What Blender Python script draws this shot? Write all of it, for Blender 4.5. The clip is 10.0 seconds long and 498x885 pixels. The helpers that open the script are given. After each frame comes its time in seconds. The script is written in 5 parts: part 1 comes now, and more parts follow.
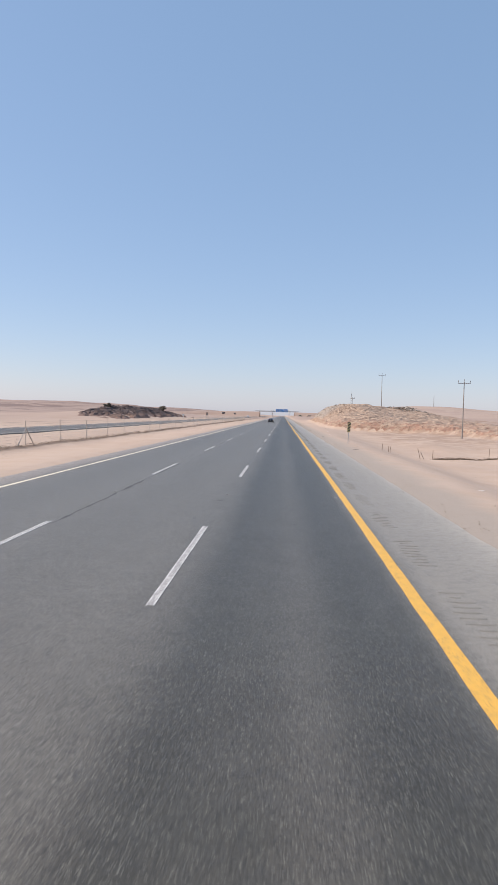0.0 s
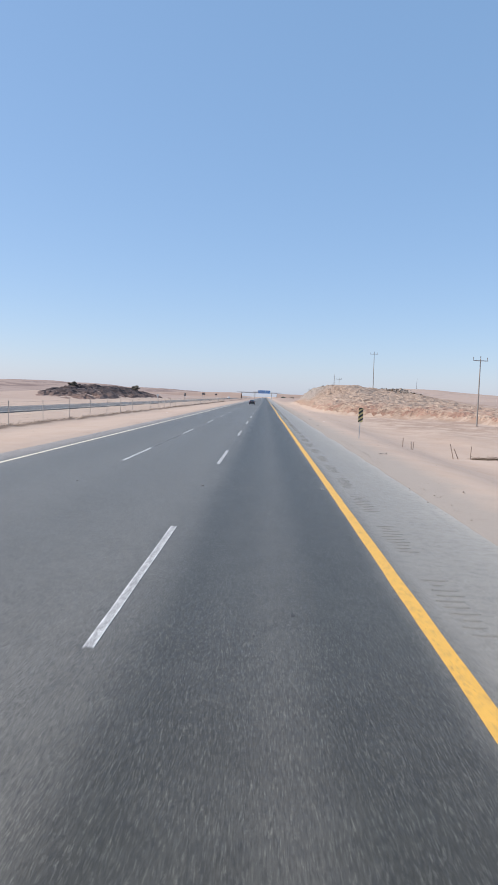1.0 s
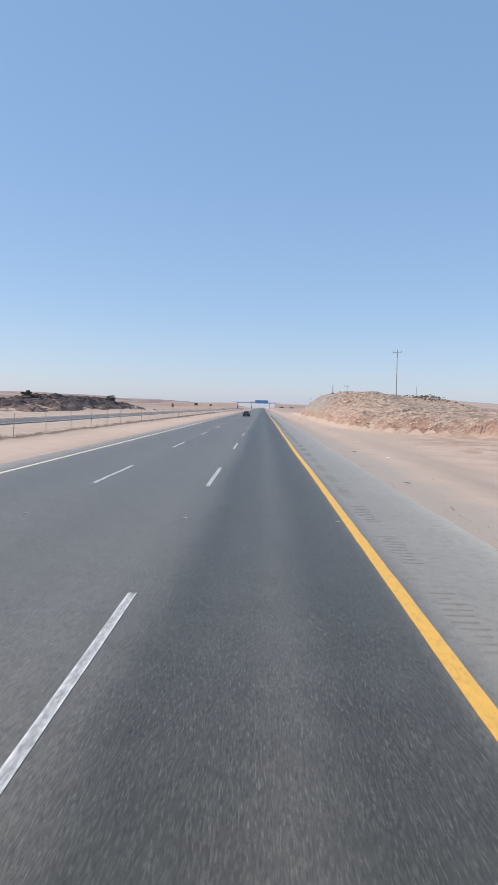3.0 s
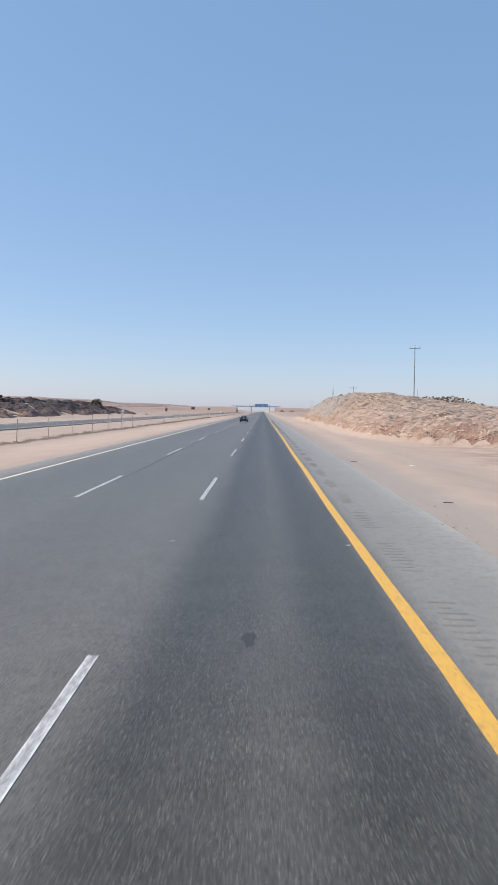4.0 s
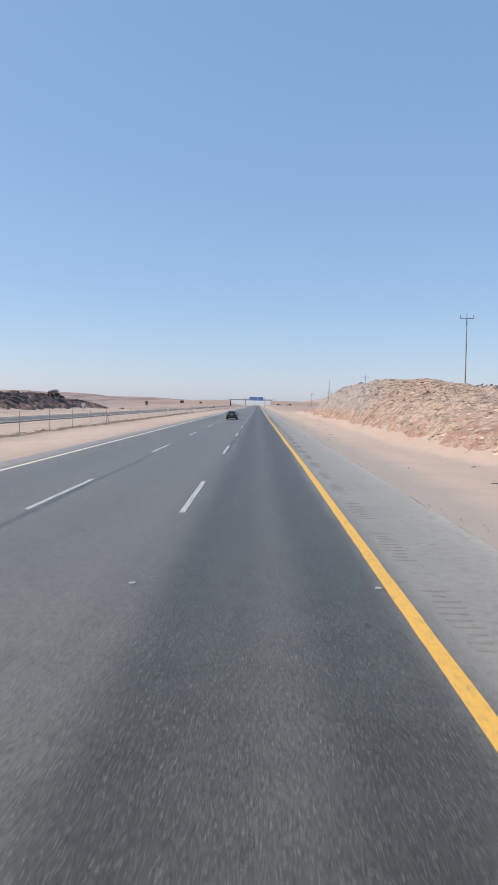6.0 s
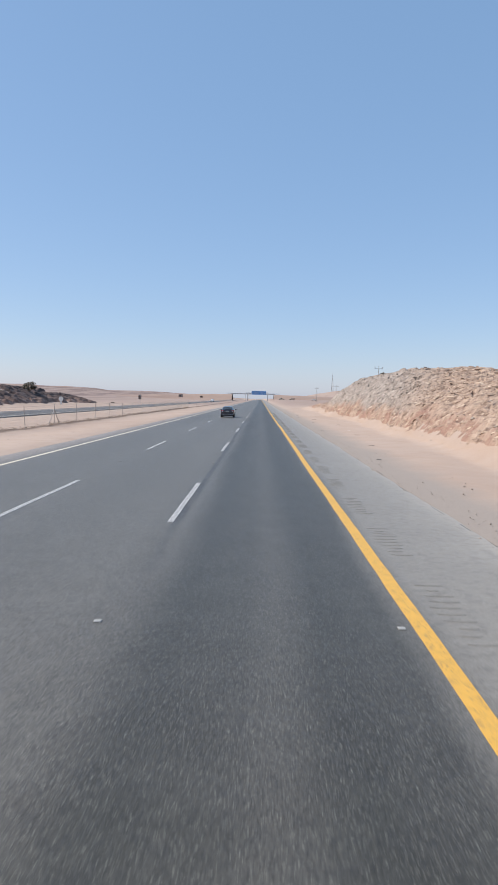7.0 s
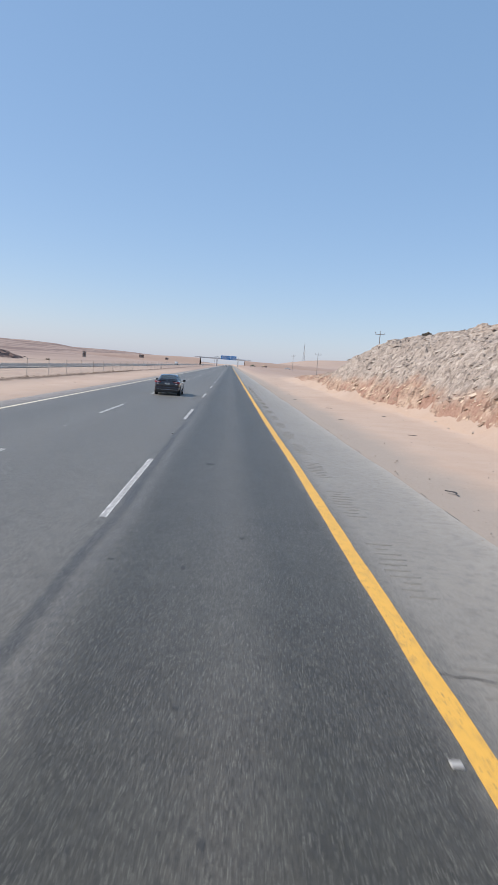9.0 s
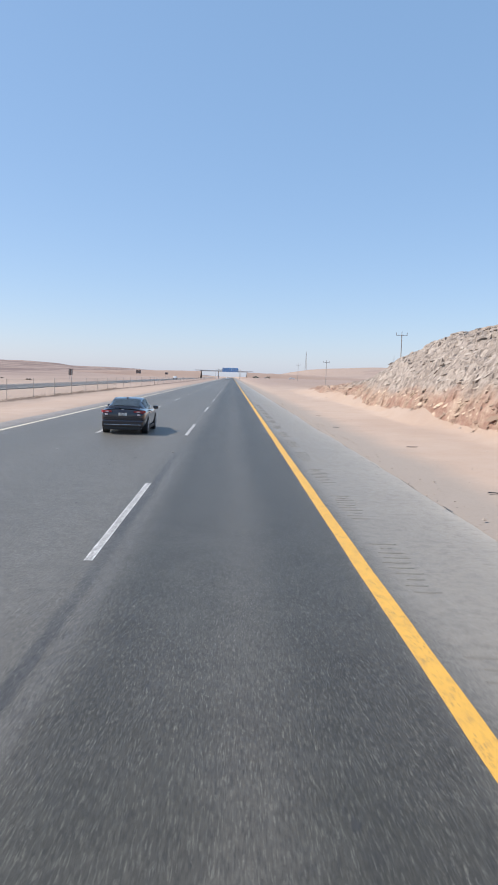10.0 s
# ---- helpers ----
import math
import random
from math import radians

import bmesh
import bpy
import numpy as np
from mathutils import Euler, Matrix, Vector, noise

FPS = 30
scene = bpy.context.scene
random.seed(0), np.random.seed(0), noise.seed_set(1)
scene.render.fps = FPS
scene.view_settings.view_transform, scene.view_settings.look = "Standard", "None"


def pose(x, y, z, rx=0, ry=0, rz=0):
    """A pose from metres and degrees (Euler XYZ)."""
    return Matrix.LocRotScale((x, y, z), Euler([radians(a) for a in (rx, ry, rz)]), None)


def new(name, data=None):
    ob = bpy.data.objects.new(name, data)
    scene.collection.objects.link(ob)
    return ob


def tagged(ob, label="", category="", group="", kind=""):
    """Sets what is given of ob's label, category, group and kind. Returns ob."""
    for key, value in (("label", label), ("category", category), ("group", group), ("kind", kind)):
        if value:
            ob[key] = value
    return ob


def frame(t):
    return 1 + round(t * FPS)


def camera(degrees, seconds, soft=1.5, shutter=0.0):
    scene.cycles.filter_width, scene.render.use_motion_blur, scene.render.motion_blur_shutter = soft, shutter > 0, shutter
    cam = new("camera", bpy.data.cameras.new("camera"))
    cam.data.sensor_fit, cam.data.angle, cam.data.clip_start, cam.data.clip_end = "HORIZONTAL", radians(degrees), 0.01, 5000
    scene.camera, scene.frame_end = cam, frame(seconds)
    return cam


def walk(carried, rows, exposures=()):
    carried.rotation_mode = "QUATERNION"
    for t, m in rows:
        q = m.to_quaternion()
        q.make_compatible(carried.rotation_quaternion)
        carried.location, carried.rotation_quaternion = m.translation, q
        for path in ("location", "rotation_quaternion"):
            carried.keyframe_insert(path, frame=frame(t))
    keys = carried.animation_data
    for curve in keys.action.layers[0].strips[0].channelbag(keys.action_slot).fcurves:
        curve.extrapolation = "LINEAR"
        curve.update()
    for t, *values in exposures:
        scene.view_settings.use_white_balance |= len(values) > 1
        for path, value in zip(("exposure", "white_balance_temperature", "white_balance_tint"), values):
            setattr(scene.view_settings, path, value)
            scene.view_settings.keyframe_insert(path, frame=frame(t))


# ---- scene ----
# camera: a truck's cab, driving north along the right-hand lane at about 80 km/h
cam = camera(39.0, 10.0, soft=1.3, shutter=0.1)
# seconds, x, y, z, yaw, pitch, lean to the right
ROWS = [
    (0.0, -0.054, 0.000, 2.644, 2.723, -2.289, -1.471),
    (0.1, -0.056, 2.233, 2.642, 2.430, -2.732, -1.494),
    (0.2, -0.062, 4.466, 2.638, 2.228, -3.470, -1.549),
    (0.3, -0.068, 6.699, 2.633, 1.550, -3.536, -1.615),
    (0.4, -0.074, 8.931, 2.629, 1.197, -3.774, -1.670),
    (0.5, -0.076, 11.163, 2.627, 0.929, -4.582, -1.693),
    (0.6, -0.074, 13.394, 2.631, 0.861, -4.093, -1.720),
    (0.7, -0.068, 15.624, 2.639, 0.567, -3.427, -1.786),
    (0.8, -0.060, 17.853, 2.650, 0.634, -4.335, -1.863),
    (0.9, -0.054, 20.082, 2.658, 1.002, -3.690, -1.929),
    (1.0, -0.052, 22.310, 2.662, 1.219, -3.772, -1.956),
    (1.1, -0.047, 24.537, 2.658, 1.421, -4.193, -1.828),
    (1.2, -0.035, 26.764, 2.648, 1.450, -3.936, -1.523),
    (1.3, -0.022, 28.990, 2.635, 1.488, -3.349, -1.158),
    (1.4, -0.010, 31.215, 2.625, 1.422, -3.337, -0.853),
    (1.5, -0.005, 33.439, 2.621, 1.250, -3.597, -0.725),
    (1.6, -0.009, 35.663, 2.621, 1.405, -3.673, -0.845),
    (1.7, -0.017, 37.887, 2.622, 1.460, -3.524, -1.131),
    (1.8, -0.028, 40.110, 2.624, 1.424, -3.623, -1.472),
    (1.9, -0.036, 42.331, 2.625, 1.250, -2.974, -1.758),
    (2.0, -0.040, 44.550, 2.625, 1.167, -3.570, -1.878),
    (2.1, -0.041, 46.767, 2.625, 1.212, -3.639, -1.870),
    (2.2, -0.042, 48.984, 2.624, 1.144, -3.303, -1.846),
    (3.3, -0.081, 73.354, 2.598, 0.959, -2.915, -1.256),
    (3.4, -0.082, 75.568, 2.597, 0.793, -3.072, -1.232),
    (3.5, -0.083, 77.782, 2.597, 0.504, -3.347, -1.224),
    (3.6, -0.079, 79.994, 2.603, 0.302, -3.806, -1.214),
    (3.7, -0.068, 82.204, 2.618, 0.505, -2.994, -1.190),
    (3.8, -0.055, 84.412, 2.637, 0.778, -2.760, -1.162),
    (3.9, -0.044, 86.618, 2.652, 1.033, -3.349, -1.138),
    (4.0, -0.040, 88.825, 2.658, 1.076, -2.615, -1.128),
    (4.1, -0.047, 91.031, 2.650, 1.132, -2.932, -1.176),
    (4.2, -0.063, 93.237, 2.630, 0.937, -3.575, -1.290),
    (4.3, -0.082, 95.442, 2.607, 0.666, -3.802, -1.426),
    (4.4, -0.098, 97.646, 2.587, 0.647, -3.870, -1.540),
    (4.5, -0.105, 99.850, 2.579, 0.553, -4.185, -1.588),
    (4.6, -0.100, 102.053, 2.583, 0.318, -3.931, -1.499),
    (4.7, -0.090, 104.255, 2.592, 0.336, -4.180, -1.288),
    (4.8, -0.076, 106.457, 2.602, 0.531, -4.102, -1.037),
    (4.9, -0.066, 108.658, 2.611, 0.470, -4.267, -0.826),
    (5.0, -0.061, 110.858, 2.615, 0.377, -4.735, -0.737),
    (5.1, -0.063, 113.058, 2.612, 0.564, -4.588, -0.769),
    (5.2, -0.069, 115.258, 2.604, 0.653, -4.005, -0.844),
    (5.3, -0.077, 117.457, 2.594, 0.737, -3.750, -0.933),
    (5.4, -0.083, 119.654, 2.586, 0.571, -3.738, -1.008),
    (5.5, -0.085, 121.849, 2.583, 0.378, -4.321, -1.040),
    (5.6, -0.083, 124.042, 2.583, 0.566, -4.307, -1.041),
    (5.7, -0.078, 126.235, 2.585, 0.677, -2.994, -1.045),
    (6.8, 0.034, 150.339, 2.620, 0.626, -3.768, -1.128),
    (6.9, 0.035, 152.529, 2.622, 0.959, -3.778, -1.132),
    (7.0, 0.037, 154.719, 2.622, 0.866, -3.597, -1.133),
    (7.1, 0.043, 156.907, 2.618, 0.708, -4.583, -1.151),
    (7.2, 0.052, 159.092, 2.607, 0.879, -4.571, -1.194),
    (7.3, 0.062, 161.276, 2.595, 1.226, -4.071, -1.246),
    (7.4, 0.070, 163.459, 2.584, 1.481, -4.062, -1.289),
    (7.5, 0.071, 165.641, 2.580, 1.503, -3.537, -1.307),
    (7.6, 0.075, 167.823, 2.581, 1.618, -2.964, -1.213),
    (7.7, 0.086, 170.005, 2.584, 1.228, -3.186, -0.989),
    (7.8, 0.098, 172.186, 2.588, 1.005, -3.659, -0.721),
    (7.9, 0.100, 174.366, 2.591, 0.790, -3.312, -0.497),
    (8.0, 0.101, 176.546, 2.592, 0.757, -4.086, -0.403),
    (8.1, 0.100, 178.725, 2.595, 0.977, -4.042, -0.345),
    (8.2, 0.099, 180.903, 2.602, 0.913, -3.385, -0.207),
    (8.3, 0.099, 183.080, 2.611, 0.927, -4.373, -0.042),
    (8.4, 0.100, 185.257, 2.618, 0.944, -3.882, 0.096),
    (8.5, 0.102, 187.433, 2.621, 1.327, -3.455, 0.154),
    (8.6, 0.100, 189.609, 2.612, 1.383, -2.967, -0.100),
    (8.7, 0.090, 191.783, 2.591, 0.951, -2.961, -0.700),
    (8.8, 0.075, 193.958, 2.566, 0.632, -3.772, -1.800),
    (8.9, 0.051, 196.131, 2.545, -0.252, -4.119, -3.000),
    (9.0, 0.035, 198.304, 2.536, -1.974, -6.230, -4.237),
    (9.1, 0.040, 200.476, 2.541, -2.575, -5.823, -4.041),
    (9.2, 0.051, 202.647, 2.552, -2.576, -5.266, -3.574),
    (9.3, 0.065, 204.818, 2.566, -1.860, -5.162, -3.016),
    (9.4, 0.076, 206.988, 2.577, -1.036, -4.225, -2.549),
    (9.5, 0.081, 209.157, 2.582, -0.885, -3.448, -2.353),
    (9.6, 0.078, 211.325, 2.574, -0.816, -3.563, -2.302),
    (9.7, 0.069, 213.493, 2.556, -1.157, -4.441, -2.179),
    (9.8, 0.060, 215.659, 2.533, -1.668, -5.721, -2.033),
    (9.9, 0.051, 217.826, 2.515, -1.354, -4.407, -1.910),
    (10.0, 0.048, 219.993, 2.507, -1.531, -5.321, -1.859),
]
walk(cam, [(t, pose(x, y, z, 90 + pitch, 0, yaw) @ pose(0, 0, 0, 0, 0, -lean)) for t, x, y, z, yaw, pitch, lean in ROWS],
     exposures=[(0.0, 0.0, 7150, 17), (0.4, 0.03, 6600, 13), (2.0, -0.02, 6600, 13), (3.4, -0.03, 6700, 13), (9.0, -0.05, 6700, 13), (9.3, 0.09, 6700, 13), (10.0, 0.09, 6700, 13)])

# ---- light ----
SUN_TURN, SUN_UP = 92.0, 45.0   # degrees to the left of the road ahead, degrees above the horizon
world = bpy.data.worlds.new("world")
scene.world = world
world.use_nodes = True
wn = world.node_tree
sky = wn.nodes.new("ShaderNodeTexSky")
sky.sky_type = 'NISHITA'
sky.sun_disc = False
sky.sun_elevation = radians(SUN_UP)
sky.sun_rotation = radians(-SUN_TURN)
sky.air_density, sky.dust_density, sky.ozone_density, sky.altitude = 1.0, 0.6, 6.0, 300
# thin dust haze over the whole sky: it dulls the blue and pales the horizon
haze = wn.nodes.new("ShaderNodeVectorMath")
haze.operation = 'MULTIPLY_ADD'
haze.inputs[1].default_value = (1.08, 0.85, 0.72)
haze.inputs[2].default_value = (1.22, 2.48, 4.22)
wn.links.new(sky.outputs[0], haze.inputs[0])
wn.links.new(haze.outputs[0], wn.nodes["Background"].inputs[0])
wn.nodes["Background"].inputs[1].default_value = 0.103
sun = new("sun", bpy.data.lights.new("sun", "SUN"))
sun.data.energy, sun.data.angle, sun.data.color = 4.9, radians(0.53), (1.0, 0.95, 0.88)
sun.rotation_euler = Euler((radians(90 - SUN_UP), 0, radians(180 + SUN_TURN)))


# ---- materials ----
class Mat:
    """A small wrapper round one node material."""

    def __init__(self, name, color=(0.5, 0.5, 0.5), rough=0.8, metal=0.0):
        self.m = bpy.data.materials.new(name)
        self.m.use_nodes = True
        self.t = self.m.node_tree
        self.b = self.t.nodes["Principled BSDF"]
        self.b.inputs["Base Color"].default_value = (*color, 1)
        self.b.inputs["Roughness"].default_value = rough
        self.b.inputs["Metallic"].default_value = metal
        self.co = self.t.nodes.new("ShaderNodeTexCoord")

    def node(self, kind, **props):
        n = self.t.nodes.new(kind)
        for k, v in props.items():
            n[k] = v
        return n

    def link(self, a, b):
        self.t.links.new(a, b)

    def place(self, scale=(1, 1, 1)):
        n = self.t.nodes.new("ShaderNodeMapping")
        n.inputs["Scale"].default_value = scale
        self.link(self.co.outputs["Object"], n.inputs[0])
        return n.outputs[0]

    def noise(self, scale, detail=4, rough=0.6, stretch=(1, 1, 1), warp=0.0):
        n = self.t.nodes.new("ShaderNodeTexNoise")
        n.inputs["Scale"].default_value, n.inputs["Detail"].default_value = scale, detail
        n.inputs["Roughness"].default_value, n.inputs["Distortion"].default_value = rough, warp
        self.link(self.place(stretch), n.inputs["Vector"])
        return n.outputs[0]

    def cells(self, scale, feature='F1', stretch=(1, 1, 1), out=0):
        n = self.t.nodes.new("ShaderNodeTexVoronoi")
        n.feature = feature
        n.inputs["Scale"].default_value = scale
        self.link(self.place(stretch), n.inputs["Vector"])
        return n.outputs[out]

    def slabs(self, scale, kind, turn=45.0, stretch=(2.4, 0.8, 1.6), out=0):
        """Cells or noise drawn out along a slanting direction of the plan."""
        a, b = self.t.nodes.new("ShaderNodeMapping"), self.t.nodes.new("ShaderNodeMapping")
        a.inputs["Rotation"].default_value, b.inputs["Scale"].default_value = (0, 0, radians(turn)), stretch
        warp = self.t.nodes.new("ShaderNodeVectorMath")
        warp.operation = 'MULTIPLY_ADD'
        warp.inputs[1].default_value = (0.5, 0.5, 0.5)
        n = self.t.nodes.new("ShaderNodeTexNoise")
        n.inputs["Scale"].default_value = scale * 1.7
        self.link(self.co.outputs["Object"], n.inputs["Vector"])
        self.link(n.outputs[1], warp.inputs[0])
        self.link(self.co.outputs["Object"], warp.inputs[2])
        self.link(warp.outputs[0], a.inputs[0])
        self.link(a.outputs[0], b.inputs[0])
        if kind == 'NOISE':
            v = self.t.nodes.new("ShaderNodeTexNoise")
            v.inputs["Detail"].default_value, v.inputs["Roughness"].default_value = 6, 0.7
        else:
            v = self.t.nodes.new("ShaderNodeTexVoronoi")
            v.feature = kind
        v.inputs["Scale"].default_value = scale
        self.link(b.outputs[0], v.inputs["Vector"])
        return v.outputs[out]

    def ramp(self, fac, stops, smooth=False):
        n = self.t.nodes.new("ShaderNodeValToRGB")
        n.color_ramp.interpolation = 'EASE' if smooth else 'LINEAR'
        while len(n.color_ramp.elements) < len(stops):
            n.color_ramp.elements.new(0.5)
        for e, (p, c) in zip(n.color_ramp.elements, stops):
            e.position = p
            e.color = (c, c, c, 1) if isinstance(c, (int, float)) else (*c, 1)
        self.link(fac, n.inputs[0])
        return n.outputs[0]

    def mix(self, fac, a, b, kind='MIX'):
        n = self.t.nodes.new("ShaderNodeMix")
        n.data_type, n.blend_type = 'RGBA', kind
        for sock, v in ((n.inputs[0], fac), (n.inputs[6], a), (n.inputs[7], b)):
            if isinstance(v, (int, float)):
                sock.default_value = v if sock == n.inputs[0] else (v, v, v, 1)
            elif isinstance(v, tuple):
                sock.default_value = (*v, 1)
            else:
                self.link(v, sock)
        return n.outputs[2]

    def math(self, op, a, b=0.0, c=0.0):
        n = self.t.nodes.new("ShaderNodeMath")
        n.operation = op
        for sock, v in zip(n.inputs, (a, b, c)):
            if isinstance(v, (int, float)):
                sock.default_value = v
            else:
                self.link(v, sock)
        return n.outputs[0]

    def axis(self, which):
        n = self.t.nodes.new("ShaderNodeSeparateXYZ")
        self.link(self.co.outputs["Object"], n.inputs[0])
        return n.outputs[which]

    def slope(self):
        """How level the surface lies: 1 on the flat, 0 on a cliff."""
        n = self.t.nodes.new("ShaderNodeSeparateXYZ")
        g = self.t.nodes.new("ShaderNodeNewGeometry")
        self.link(g.outputs["Normal"], n.inputs[0])
        return n.outputs[2]

    def random(self):
        return self.t.nodes.new("ShaderNodeObjectInfo").outputs["Random"]

    def island(self):
        return self.t.nodes.new("ShaderNodeNewGeometry").outputs["Random Per Island"]

    def color(self, sock):
        self.link(sock, self.b.inputs["Base Color"])
        return self

    def rough(self, sock):
        self.link(sock, self.b.inputs["Roughness"])
        return self

    def bump(self, sock, strength=0.5, distance=0.01):
        n = self.t.nodes.new("ShaderNodeBump")
        n.inputs["Strength"].default_value, n.inputs["Distance"].default_value = strength, distance
        self.link(sock, n.inputs["Height"])
        self.link(n.outputs[0], self.b.inputs["Normal"])
        return self


SAND = (0.50, 0.375, 0.27)


def sand_material():
    s = Mat("desert_sand", SAND, 0.95)
    big, mid, fine = s.noise(0.035, 5, 0.6), s.noise(0.5, 6, 0.65), s.noise(14, 4, 0.7)
    c = s.mix(s.ramp(big, [(0.35, 0), (0.7, 1)]), (0.485, 0.375, 0.300), (0.545, 0.428, 0.348))
    c = s.mix(s.ramp(mid, [(0.42, 0), (0.72, 0.55)]), c, (0.42, 0.29, 0.20))
    c = s.mix(s.ramp(s.noise(0.09, 6, 0.7, (1, 0.5, 1), 0.4), [(0.48, 0), (0.62, 0.32)]), c, (0.37, 0.255, 0.19))
    c = s.mix(s.ramp(s.slope(), [(0.80, 0.7), (0.97, 0)]), c, (0.40, 0.27, 0.18))
    c = s.mix(0.35, c, s.mix(fine, (0.36, 0.25, 0.175), (0.70, 0.52, 0.39)))
    far = s.math('MULTIPLY', s.ramp(s.noise(0.011, 6, 0.62, (1, 0.6, 1), 0.5), [(0.44, 0), (0.60, 0.65)]), s.ramp(s.math('MULTIPLY', s.math('ABSOLUTE', s.axis(0)), 0.005), [(0.2, 0.25), (0.6, 1)]))
    far = s.math('MAXIMUM', far, s.ramp(s.math('MULTIPLY', s.axis(0), -0.005), [(0.28, 0), (0.60, 0.72)]))
    far = s.math('MAXIMUM', far, s.ramp(s.math('MULTIPLY', s.math('ABSOLUTE', s.axis(0)), 0.005), [(0.19, 0), (0.32, 0.42)]))
    far = s.math('MAXIMUM', far, s.math('MULTIPLY', s.ramp(s.math('MULTIPLY', s.axis(1), 0.0005), [(0.155, 0), (0.225, 0.6), (0.55, 0.6), (0.85, 0)]), s.ramp(s.math('MULTIPLY', s.math('ABSOLUTE', s.axis(0)), 0.05), [(0.3, 0), (0.55, 1)])))
    c = s.mix(far, c, (0.30, 0.215, 0.182))
    # bands of bare brown rock across the distant hills
    band = s.ramp(s.noise(0.02, 6, 0.65, (1, 0.3, 25), 0.6), [(0.47, 0), (0.55, 0.85)])
    c = s.mix(s.math('MULTIPLY', band, s.ramp(s.math('MULTIPLY', s.axis(0), -0.005), [(0.35, 0), (0.75, 1)])), c, (0.185, 0.122, 0.102))
    # rusty, flaky ground round the rocky hill
    rust = s.ramp(s.noise(0.32, 6, 0.7, (0.6, 1, 1), 0.8), [(0.42, 0), (0.56, 0.75)])
    rust = s.math('MULTIPLY', rust, s.ramp(s.math('MULTIPLY', s.axis(0), 0.01), [(0.13, 0), (0.20, 1), (0.75, 1), (1.0, 0.2)]))
    c = s.mix(s.math('MULTIPLY', rust, s.ramp(s.math('MULTIPLY', s.axis(1), 0.001), [(0.09, 0), (0.13, 1), (0.34, 1), (0.45, 0.2)])), c, (0.30, 0.195, 0.135))
    verge = s.t.nodes.new("ShaderNodeMapRange")
    verge.inputs[1].default_value, verge.inputs[2].default_value, verge.inputs[3].default_value, verge.inputs[4].default_value = 6.6, 8.0, 0.80, 0.0
    s.link(s.math('ABSOLUTE', s.math('ADD', s.axis(0), s.math('MULTIPLY', s.noise(0.3, 4), 2.0))), verge.inputs[0])
    c = s.mix(verge.outputs[0], c, s.mix(fine, (0.28, 0.242, 0.205), (0.385, 0.335, 0.285)))
    # dark brown soil band on the fence bank, with the bank's shading painted in
    berm = s.t.nodes.new("ShaderNodeMapRange")
    berm.inputs[1].default_value, berm.inputs[2].default_value, berm.inputs[3].default_value, berm.inputs[4].default_value = 0.12, 0.42, 0.85, 0.0
    s.link(s.math('ADD', s.math('ABSOLUTE', s.math('ADD', s.axis(0), 17.85)), s.math('MULTIPLY', s.math('SUBTRACT', s.noise(0.6, 4), 0.5), 0.5)), berm.inputs[0])
    c = s.mix(berm.outputs[0], c, (0.17, 0.115, 0.08))
    peb = s.ramp(s.cells(3.5), [(0.05, 1), (0.13, 0)])
    c = s.mix(s.math('MULTIPLY', peb, s.ramp(s.noise(0.25, 3), [(0.5, 0), (0.62, 0.8)])), c, (0.20, 0.15, 0.12))
    s.color(s.mix(1.0, c, (0.91, 0.91, 0.91), 'MULTIPLY'))
    s.bump(s.mix(0.5, mid, fine), 0.5, 0.06)
    return s.m


